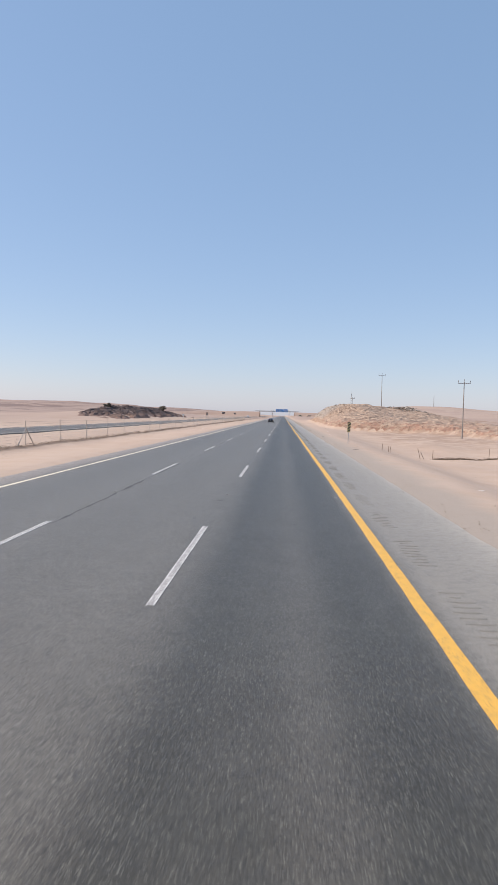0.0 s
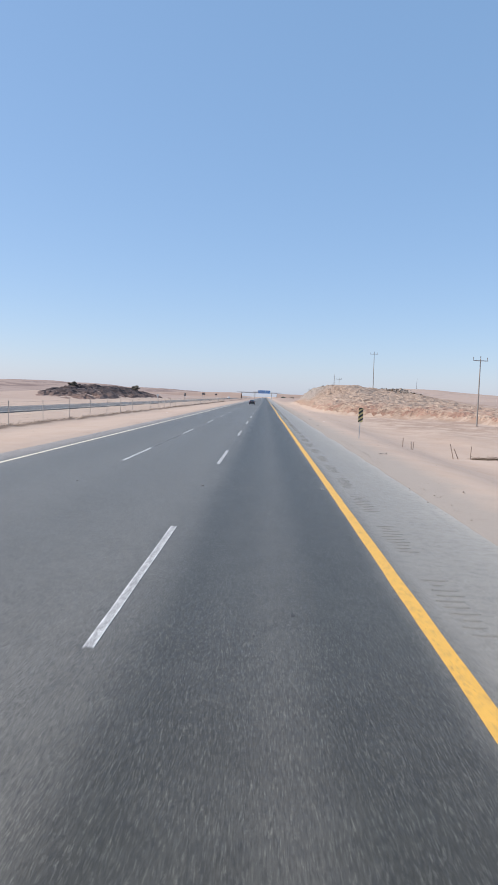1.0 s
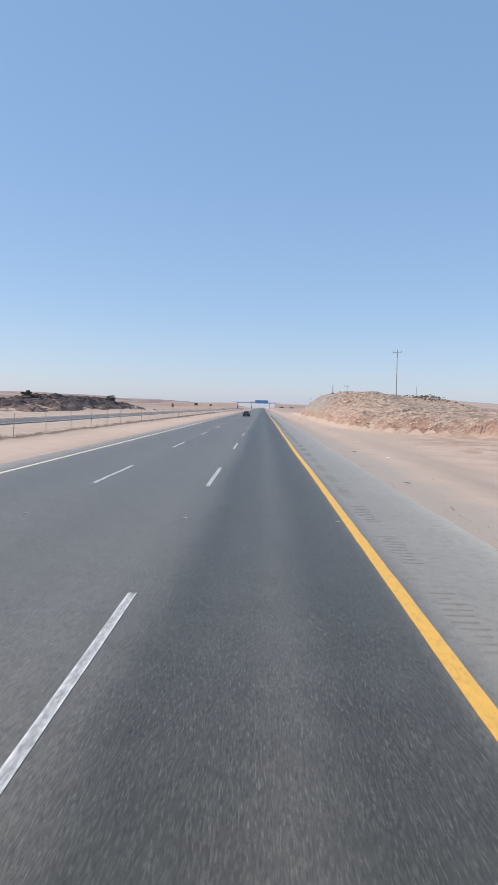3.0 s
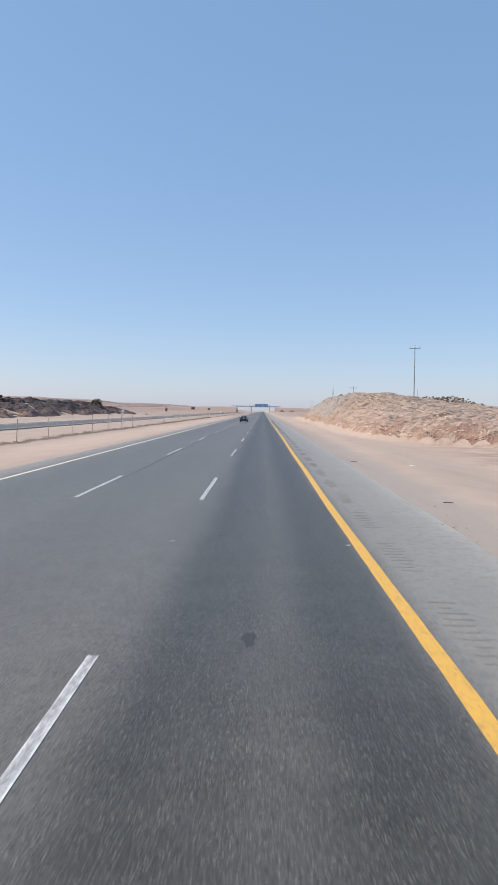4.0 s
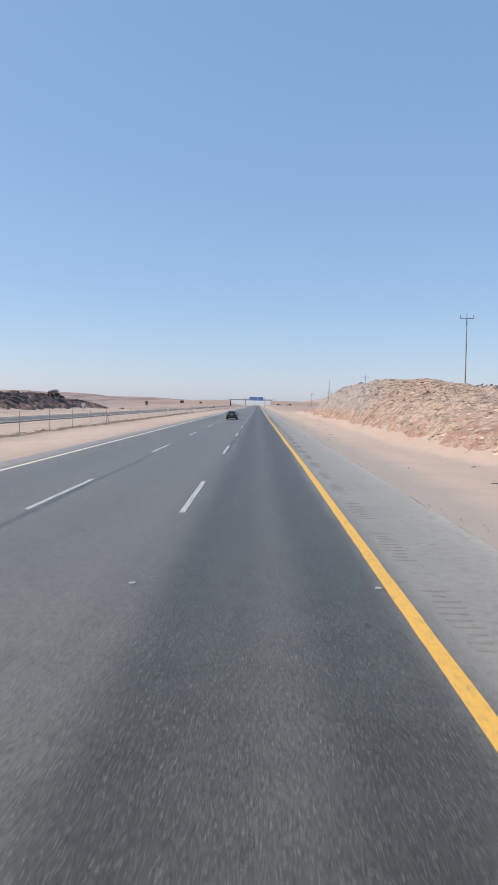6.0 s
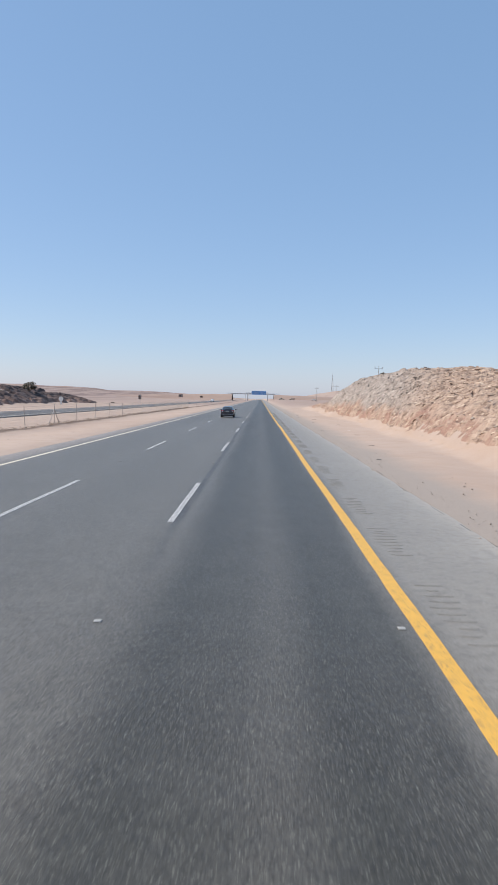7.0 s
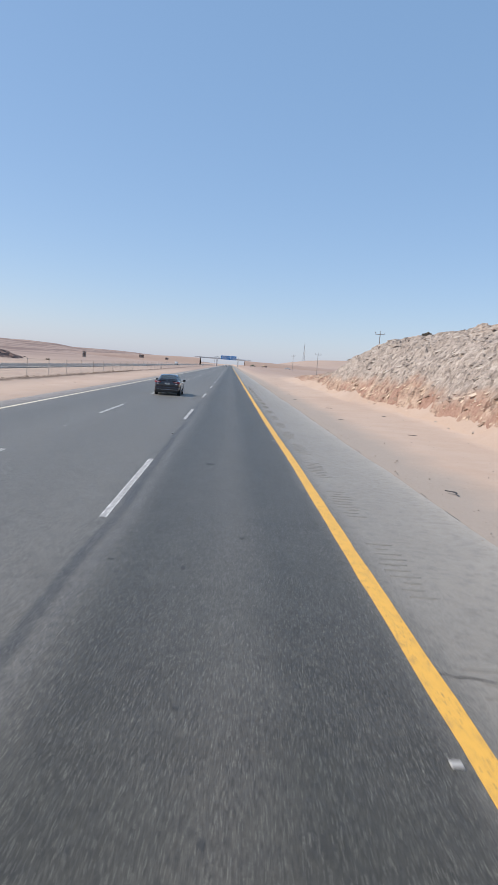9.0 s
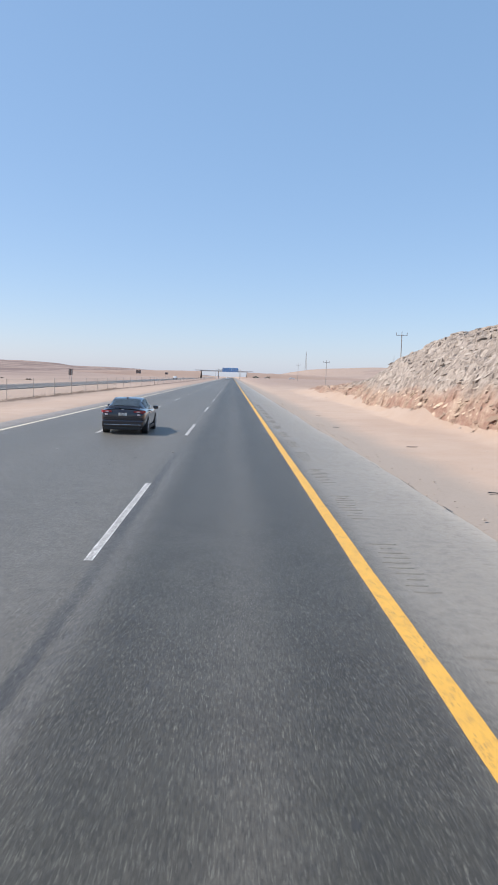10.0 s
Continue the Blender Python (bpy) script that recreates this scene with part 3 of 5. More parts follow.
def sheet(name, xs, ys, zfun, material, keep=None, soft=True):
    X, Y = np.meshgrid(xs, ys)
    Z = zfun(X, Y)
    nx, ny = len(xs), len(ys)
    verts = np.stack([X, Y, Z], -1).reshape(-1, 3)
    i = (np.arange(ny - 1)[:, None] * nx + np.arange(nx - 1)[None, :])
    if keep is not None:
        i = i[keep((X[:-1, :-1] + X[1:, 1:]) / 2, (Y[:-1, :-1] + Y[1:, 1:]) / 2)]
    i = i.ravel()
    faces = np.stack([i, i + 1, i + nx + 1, i + nx], -1)
    me = bpy.data.meshes.new(name)
    me.vertices.add(len(verts))
    me.vertices.foreach_set("co", verts.ravel())
    me.loops.add(len(faces) * 4)
    me.loops.foreach_set("vertex_index", faces.ravel().astype(np.int32))
    me.polygons.add(len(faces))
    me.polygons.foreach_set("loop_start", np.arange(0, len(faces) * 4, 4, dtype=np.int32))
    me.polygons.foreach_set("use_smooth", np.full(len(faces), soft))
    me.update(calc_edges=True)
    me.validate()
    return mesh_part(name, me, material)


def graded(*pieces):
    """Coordinates from (start, end, step) runs."""
    out = []
    for a, b, s in pieces:
        n = max(1, int(round((b - a) / s)))
        out += [a + (b - a) * k / n for k in range(n)]
    return np.array(out + [pieces[-1][1]])


GX = graded((-4500, -1500, 250), (-1500, -500, 60), (-500, -160, 16), (-160, -80, 4), (-80, -42, 1.0), (-42, -20, 1.1), (-20, -12, 0.5), (-12, -11, 0.5), (-11, 4, 3.0), (4, 5.2, 0.1), (5.2, 9, 0.4), (9, 45, 0.8), (45, 90, 2), (90, 240, 8), (240, 900, 30), (900, 4500, 200))
GY = graded((-4000, -500, 250), (-500, -50, 40), (-50, 420, 1.0), (420, 620, 3), (620, 1200, 10), (1200, 2600, 50), (2600, 3400, 60), (3400, 4700, 150))


def sheet_z(x, y):
    z = ground_z(x, y)
    on = ((x > ROAD_L - 0.3) & (x < ROAD_R - 0.1)) | ((x > FAR_L - 0.1) & (x < FAR_R + 0.1))
    z = z - 1.6 * step(1.0, 2.2, hill(x, y)) * (1 - step(48, 58, x)) - 0.05 * (x > 0) * (1 - step(5, 8, x))
    return np.where(on, -0.10, z)


ground = sheet("ground", GX, GY, sheet_z, M_SAND)
tagged(ground, "pale pinkish desert sand with drifts and low hills", "ground", kind="structure")


# ---- carriageways ----
def road_sheet(name, x0, x1, y0, y1, material, label, rag=0.25, x_mid=()):
    ys = graded((y0, 0, 10), (0, 380, 0.4), (380, y1, 12)) if rag else graded((y0, y1, 10))
    cols = [x0] + list(x_mid) + [x1]
    verts, faces = [], []
    n = len(cols) + 2
    left = x0 + rag * (fnoise(ys * 0.35, ys * 0 + 3.3, 4) * 1.6)
    right = x1 + rag * (fnoise(ys * 0.30, ys * 0 + 8.1, 4) * 2.0)
    for k, y in enumerate(ys):
        row = [left[k]] + list(x_mid) + [right[k]]
        verts += [(row[0] - 0.08, y, -0.14)] + [(x, y, 0.0) for x in row] + [(row[-1] + 0.08, y, -0.14)]
        if k:
            faces += [((k - 1) * n + j, (k - 1) * n + j + 1, k * n + j + 1, k * n + j) for j in range(n - 1)]
    me = bpy.data.meshes.new(name)
    me.from_pydata(verts, [], faces)
    me.update()
    return tagged(mesh_part(name, me, material), label, "road", kind="structure")


road = road_sheet("road", ROAD_L, ROAD_R, -60, 1500, M_ASPHALT, "three-lane grey asphalt carriageway with a darker heavy lane", 0.12, (-9.0, -6.0, -3.0, 0.0, 3.0))
far_road = road_sheet("road_opposite", FAR_L, FAR_R, -60, 1500, M_OLD, "grey asphalt carriageway beyond the wire fence", 0.3)

YELLOW_X, LINE_1, LINE_2, LEFT_X = 1.94, -1.80, -5.51, -9.43
PERIOD, DASH, FIRST = 19.98, 6.84, -3.70


def strip(name, x, w, y0, y1, z, material, parent, label="", seg=2.0, rag=0.0, seed=0.0, drift=None):
    """A ribbon of paint or tar with a slightly uneven edge and a real thickness."""
    n = max(1, int((y1 - y0) / seg))
    ys = np.linspace(y0, y1, n + 1)
    l = x - w / 2 + rag * fnoise(ys * 1.3 + seed, ys * 0 + seed, 3)
    r = x + w / 2 + rag * fnoise(ys * 1.1 + seed + 40, ys * 0 + seed, 3)
    if drift is not None:
        l, r = l + drift(ys), r + drift(ys)
    verts, faces = [], []
    for k in range(n + 1):
        verts += [(l[k], ys[k], 0), (l[k], ys[k], z), (r[k], ys[k], z), (r[k], ys[k], 0)]
        if k:
            a, b = 4 * k - 4, 4 * k
            faces += [(a, a + 1, b + 1, b), (a + 1, a + 2, b + 2, b + 1), (a + 2, a + 3, b + 3, b + 2)]
    faces += [(0, 3, 2, 1), (4 * n, 4 * n + 1, 4 * n + 2, 4 * n + 3)]
    me = bpy.data.meshes.new(name)
    me.from_pydata(verts, [], faces)
    me.update()
    return mesh_part(name, me, material, parent, label)


def yellow_x(y):
    return np.interp(y, [0, 30, 60, 96, 108, 114, 121, 131, 162, 174, 183, 195, 207, 217, 230, 245], [1.945, 1.975, 1.95, 1.955, 1.895, 1.90, 1.925, 1.90, 1.965, 1.952, 1.928, 1.945, 1.925, 1.94, 1.878, 1.86])


strip("edge_line", 0.0, 0.205, -60, 420, 0.006, M_YELLOW, road, "solid yellow painted edge line", 0.35, 0.02, drift=yellow_x)
strip("edge_line", 1.85, 0.20, 420, 1500, 0.006, M_YELLOW, road, "", 30)
strip("edge_line", LEFT_X, 0.16, -60, 1500, 0.006, M_PALE, road, "faded pale yellow edge line", 3.0, 0.02)
for x in (FAR_R - 0.9, FAR_L + 1.6):
    strip("edge_line", x, 0.16, -60, 1500, 0.006, M_PALE, far_road, "", 20)

dash_mesh = None
for x in (LINE_1, LINE_2):
    for k in range(-1, 50):
        far = FIRST + k * PERIOD
        if dash_mesh is None:
            d = strip("lane_dash", 0, 0.12, -DASH, 0, 0.006, M_WHITE, road, "", 0.3, 0.008)
            dash_mesh = d.data
        else:
            d = mesh_part("lane_dash", dash_mesh, None, road)
        d.location = (x, far, 0)

# raised studs half-way between the dashes
M_STUD = plain_material("dusty_white_stud", (0.40, 0.39, 0.36), 0.6)
bm = box(-0.045, 0.045, -0.04, 0.04, 0, 0.018, bevel=0.010)
stud_mesh = None
for x in (LINE_1, LINE_2, YELLOW_X - 0.22):
    for k in range(0, 24):
        y = FIRST + (k + 0.5) * PERIOD - DASH / 2
        if stud_mesh is None:
            s = part("road_stud", bm, M_STUD, road)
            stud_mesh = s.data
        else:
            s = mesh_part("road_stud", stud_mesh, None, road)
        s.location = (x, y, 0.0)

# rumble bars beside the yellow line, in groups
bm = bmesh.new()
for k in range(10):
    j, w, q = random.uniform(-0.06, 0.06), random.uniform(0.08, 0.22), random.uniform(0.025, 0.055)
    ring = [(-w + j, 0.02), (j, -0.012), (w * 0.8 + j, 0.0), (w + j, 0.025), (w * 0.6 + j, q), (j - 0.05, q - 0.01), (-w * 0.7 + j, q * 0.8)]
    low = [bm.verts.new((a, k * 0.27 + b, -0.004)) for a, b in ring]
    top = [bm.verts.new((a * 0.96, k * 0.27 + b * 0.9 + 0.003, 0.006)) for a, b in ring]
    bm.faces.new(top)
    for a in range(len(ring)):
        b = (a + 1) % len(ring)
        bm.faces.new((low[a], low[b], top[b], top[a]))
rumble_mesh = None
for k in range(64):
    if rumble_mesh is None:
        r = part("rumble_bars", bm, M_BAR, road)
        rumble_mesh = r.data
    else:
        r = mesh_part("rumble_bars", rumble_mesh, None, road)
    r.location = (2.58 - 0.14 * k / 50, 3.91 + 4.397 * k, 0)


# oil blots, smears and cracks in the asphalt
def blot(x, y, rx, ry, seed):
    rs = random.Random(seed)
    n = 14
    rad = [rs.uniform(0.65, 1.15) for _ in range(n)]
    ring = [(rx * rad[k] * math.cos(math.tau * k / n), ry * rad[k] * math.sin(math.tau * k / n)) for k in range(n)]
    me = bpy.data.meshes.new("stain")
    me.from_pydata([(a, b, -0.002) for a, b in ring] + [(a * 0.9, b * 0.9, 0.003) for a, b in ring] + [(0, 0, 0.004)], [],
                   [(k, (k + 1) % n, n + (k + 1) % n, n + k) for k in range(n)] + [(n + k, n + (k + 1) % n, 2 * n) for k in range(n)])
    me.update()
    mesh_part("stain", me, M_OIL, road).location = (x, y, 0)


M_OIL = plain_material("dried_oil", (0.040, 0.039, 0.035), 0.6, 0, 9.0, 0.7)
M_SPALL = plain_material("pale_spalled_edge", (0.34, 0.33, 0.31), 0.9, 0, 12.0, 0.9)
M_CRACK = plain_material("open_crack", (0.022, 0.021, 0.020), 0.95, 0, 9.0, 0.4)
for k, (x, y, rx, ry) in enumerate(((-0.30, 215.9, 0.13, 0.17), (-0.15, 96.9, 0.10, 0.30), (-1.75, 182.6, 0.06, 0.07), (-1.9, 21.3, 0.11, 0.07), (1.45, 16.9, 0.05, 0.05), (2.82, 136.7, 0.07, 0.12), (2.85, 135.9, 0.08, 0.15),
                                    (2.97, 134.8, 0.09, 0.12), (3.03, 133.4, 0.03, 0.28), (0.08, 133.3, 0.17, 0.08), (0.43, 132.8, 0.08, 0.05))):
    blot(x, y, rx, ry, k)
blot(-6.24, 121.1, 0.26, 0.12, 40)
drops = random.Random(12)
for k in range(70):   # small drips down the wheel paths and between them
    x = drops.choice((-0.75, 0.25, 0.95, 0.95, -0.75, -2.6, -3.4)) + drops.gauss(0, 0.30)
    blot(x, drops.uniform(8, 300), drops.uniform(0.02, 0.055), drops.uniform(0.03, 0.13), 100 + k)


def crack(x0, x1, y, seed, paint, w=0.014):
    """A jagged crack across the lanes."""
    rs = random.Random(seed)
    n = max(3, int((x1 - x0) / 0.08))
    pts = [(x0 + (x1 - x0) * k / n, y + rs.gauss(0, 0.03) + 0.08 * math.sin(k * 0.4 + seed), w * rs.uniform(0.4, 1.2)) for k in range(n + 1)]
    me = bpy.data.meshes.new("crack")
    me.from_pydata([(a, b + s * c, 0.003) for a, b, c in pts for s in (-1, 1)], [], [(2 * k, 2 * k + 2, 2 * k + 3, 2 * k + 1) for k in range(n)])
    me.update()
    mesh_part("crack", me, paint, road)


for k, (x0, x1, y) in enumerate(((-1.95, -1.45, 132.9), (2.0, 2.75, 204.0), (-1.15, -0.25, 42.2), (-1.3, -0.7, 42.9), (-0.75, -0.2, 42.75), (0.9, 1.8, 43.0), (-0.9, -0.45, 42.45), (-1.95, -1.6, 133.6))):
    crack(x0, x1, y, k, M_SPALL if 40 < y < 50 else M_CRACK)

# the asphalt's ragged, crumbling edge
for k in range(52):
    y = 140 + k * 3.2 + random.uniform(-1.5, 1.5)
    strip("crumbled_edge", ROAD_R + random.uniform(-0.06, 0.04), random.uniform(0.006, 0.018), y, y + random.uniform(0.4, 1.6), 0.004, M_TAR, road, "", 0.15, 0.035, k * 3.1)
# tar over a long crack
strip("crack_seal", LINE_2 + 0.02, 0.03, 55, 68, 0.003, M_TAR, road, "", 0.3, 0.2, 2.0)
strip("crack_seal", LINE_2 + 0.15, 0.035, 16, 36, 0.003, M_TAR, road, "dark tar seal along a crack", 0.3, 0.2, 9.0)


strip("crack_seal", LINE_1 + 0.02, 0.028, 129.6, 135.4, 0.009, M_TAR, road, "dark tar seal along a crack", 0.2, 0.12, 4.0)


# ---- wire fence in the median ----
def add_twig(bm, a, b, r):
    n = (b - a).orthogonal().normalized() * r
    m = (b - a).cross(n).normalized() * r
    v = [bm.verts.new(p) for p in (a + n, a - n * 0.5 + m, a - n * 0.5 - m, b + n * 0.6, b - n * 0.3 + m * 0.6, b - n * 0.3 - m * 0.6)]
    for i, j in ((0, 1), (1, 2), (2, 0)):
        bm.faces.new((v[i], v[j], v[j + 3], v[i + 3]))
    bm.faces.new((v[2], v[1], v[0]))
    bm.faces.new((v[3], v[4], v[5]))


def fence(y0, y1, step_y):
    f = thing("wire_fence", Matrix.Identity(4), "rusty steel post and wire mesh fence in the sandy median", "fence")
    ys = list(np.arange(y0, y1, step_y))
    bm = bmesh.new()
    add_rod(bm, (0, 0, -0.3), (0, 0, 1.72), 0.028, sides=7)
    add_rod(bm, (0, 0, 1.72), (0, 0, 1.75), 0.05, 0.02, sides=7)
    post = None
    gz = ground_z(np.full(len(ys), FENCE_X), np.array(ys))
    for k, y in enumerate(ys):
        if post is None:
            p = part("post", bm, M_POST, f)
            post = p.data
        else:
            p = mesh_part("post", post, None, f)
        p.location = (FENCE_X, y, gz[k])
        p.rotation_euler = (random.gauss(0, 0.015), random.gauss(0, 0.02), 0)
        if k % 22 == 6:
            for s in (-1, 1):
                part("brace", rod((FENCE_X, y + s * 1.7, gz[k] - 0.1), (FENCE_X, y, gz[k] + 1.2), 0.03, sides=6), M_POST, f)
    for h, r in ((0.08, 0.006), (0.28, 0.006), (0.48, 0.005), (0.68, 0.005), (0.88, 0.005), (1.08, 0.005), (1.28, 0.005), (1.48, 0.005), (1.65, 0.008)):
        bm = bmesh.new()
        for k in range(len(ys) - 1):
            mid = Vector((FENCE_X, (ys[k] + ys[k + 1]) / 2, (gz[k] + gz[k + 1]) / 2 + h - 0.02))
            add_twig(bm, Vector((FENCE_X, ys[k], gz[k] + h)), mid, r)
            add_twig(bm, mid, Vector((FENCE_X, ys[k + 1], gz[k + 1] + h)), r)
        part("wire", bm, M_POST, f)
    # woven mesh between the posts
    bm = bmesh.new()
    for y in np.arange(y0, 330, 0.16):
        z = float(np.interp(y, ys, gz))
        add_twig(bm, Vector((FENCE_X, y, z + 0.05)), Vector((FENCE_X, y, z + 1.62)), 0.004)
    tagged(part("mesh", bm, M_POST, f, "fine pale wire mesh"), kind="stuff")
    return f


fence(48.4 - 7.62 * 6, 700, 7.62)


# ---- the rocky hill ----
def cells2(x, y, seed):
    """Nearest-cell noise: offset to the nearest seed, that cell's three random numbers, and the gap to the second nearest."""
    xi, yi = np.floor(x).astype(int), np.floor(y).astype(int)
    rs = np.random.RandomState(seed)
    t = rs.rand(5, 128, 128)
    d1, d2 = np.full(x.shape, 9.0), np.full(x.shape, 9.0)
    best = np.zeros((5,) + x.shape)
    for i in (-1, 0, 1):
        for j in (-1, 0, 1):
            a, b = (xi + i) % 128, (yi + j) % 128
            ox, oy = x - (xi + i + t[0, a, b]), y - (yi + j + t[1, a, b])
            d = np.hypot(ox, oy)
            near = d < d1
            d2 = np.where(near, d1, np.minimum(d2, d))
            d1 = np.where(near, d, d1)
            for k, v in enumerate((ox, oy, t[2, a, b], t[3, a, b], t[4, a, b])):
                best[k] = np.where(near, v, best[k])
    return best, d2 - d1


def rock_z(x, y):
    g = ground_z(x, y)
    h = hill(x, y)
    m = step(0.15, 1.0, h) * (1 - step(50, 62, x))
    d = x - foot_x(y)
    face = step(165, 222, y + 14 * fnoise(x * 0.1, y * 0.1, 3)) * (1 - step(9, 17, d))
    wx, wy = x + 0.6 * fnoise(x * 0.5, y * 0.5, 3), y + 0.6 * fnoise(x * 0.5 + 9, y * 0.5, 3)
    along, across = (wx - wy) * 0.7071, (wx + wy) * 0.7071      # the slabs dip along this slant
    out = 0.0
    for size, amp, seed, deep in ((3.0, 0.34, 1, 0.35), (1.15, 0.28, 2, 1.3), (0.5, 0.18, 3, 1.1)):
        (ox, oy, a, b, c), gap = cells2(along / size * 0.62, across / size * 1.35, seed)
        out = out + amp * (0.8 * (a - 0.5) + 0.7 * ox * (b - 0.5) + 1.3 * oy * (c - 0.3) - deep * np.exp(-gap * 12) * (b > 0.45))
    # low ledges of debris elsewhere
    ledge = fnoise((x + 0.5 * y) * 0.28, (y - 0.5 * x) * 0.8, 4)
    rough = out * np.clip(face, 0.06, 1.0) + 0.3 * fnoise(x * 0.3, y * 0.3, 4) + 0.55 * ledge * (1 - 0.7 * face)
    terrace = np.sin(math.tau * (h * 1.5 + 0.10 * y + 2.6 * fnoise(x * 0.35, y * 0.16, 4)))
    rough = rough + (0.13 * terrace + 0.24 * fnoise((x + 0.5 * y) * 0.7, (y - 0.5 * x) * 2.2, 3)) * (1 - 0.8 * face)
    return g - 0.25 * (1 - m) + m * (0.15 + rough)


RX = graded((8.0, 9.3, 0.3), (9.3, 22, 0.17), (22, 32, 0.3), (32, 64, 0.55))
RY = graded((112, 150, 0.36), (150, 200, 0.22), (200, 310, 0.19), (310, 345, 0.3), (345, 410, 1.0))
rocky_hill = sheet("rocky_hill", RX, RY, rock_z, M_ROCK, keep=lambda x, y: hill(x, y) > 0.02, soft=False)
tagged(rocky_hill, "weathered grey-brown rocky hill with a blasted roadside face", "hill", kind="structure")


def boulder_mesh(seed):
    rs = random.Random(seed)
    bm = bmesh.new()
    bmesh.ops.create_icosphere(bm, subdivisions=2, radius=0.5)
    cuts = [(Vector((rs.gauss(0, 1), rs.gauss(0, 1), rs.gauss(0, 1))).normalized(), rs.uniform(0.2, 0.38)) for _ in range(9)]
    for v in bm.verts:
        for n, d in cuts:
            over = v.co.dot(n) - d
            if over > 0:
                v.co -= n * over
        v.co *= 1 + 0.08 * noise.noise(v.co * 3 + Vector((seed, 0, 0)))
    me = bpy.data.meshes.new("boulder")
    bm.to_mesh(me)
    bm.free()
    me.materials.append(M_STONE)
    return me


BOULDERS = [boulder_mesh(k) for k in range(7)]
rs = random.Random(4)


def put_boulder(x, y, size, flat=0.7, sink=0.2, lift=0.0):
    z = float(rock_z(np.array([x]), np.array([y]))[0]) if hill(np.array([x]), np.array([y]))[0] > 0.2 else float(ground_z(np.array([x]), np.array([y]))[0])
    ob = mesh_part("boulder", rs.choice(BOULDERS), None, rocky_hill)
    ob.matrix_basis = Matrix.LocRotScale((x, y, z + lift + size * (0.5 * flat - sink)), Euler((rs.uniform(-0.4, 0.4), rs.uniform(-0.4, 0.4), rs.uniform(0, 6.3))), (size * rs.uniform(0.8, 1.3), size, size * flat))


for _ in range(260):   # rubble heaped on the crest
    u = max(-1.9, min(1.9, rs.gauss(0, 1)))
    put_boulder(43.5 + 3.6 * u, 250 + rs.gauss(0, 2.2), 0.25 + 0.95 * rs.random() ** 2, rs.uniform(0.3, 0.6), 0.22, 0.95 * math.exp(-0.5 * u * u) * rs.random())
for _ in range(90):   # fallen blocks along the foot and on the face
    y = rs.uniform(185, 335)
    put_boulder(float(foot_x(y)) + rs.uniform(0.2, 7.0) * rs.random(), y, rs.uniform(0.1, 0.3), 0.75, 0.3)


def scree_material():
    s = Mat("broken_rock", (0.4, 0.3, 0.22), 0.95)
    n = s.island()
    c = s.mix(n, (0.19, 0.12, 0.084), (0.60, 0.465, 0.345))
    # grey above, rust-brown and sandy below and on the near slope
    g = s.mix(n, (0.185, 0.155, 0.133), (0.47, 0.405, 0.345))
    up = s.t.nodes.new("ShaderNodeMapRange")
    up.inputs[1].default_value, up.inputs[2].default_value = 1.6, 2.6
    s.link(s.math('ADD', s.axis(2), s.math('MULTIPLY', s.math('SUBTRACT', s.noise(0.10, 5, 0.65), 0.5), 4.5)), up.inputs[0])
    on = s.t.nodes.new("ShaderNodeMapRange")
    on.inputs[1].default_value, on.inputs[2].default_value = 200.0, 218.0
    s.link(s.math('ADD', s.axis(1), s.math('MULTIPLY', s.math('SUBTRACT', s.axis(0), 11.0), -3.2)), on.inputs[0])
    s.color(s.mix(s.math('MULTIPLY', up.outputs[0], on.outputs[0]), c, g))
    s.bump(s.noise(9, 5, 0.7), 0.5, 0.03)
    return s.m


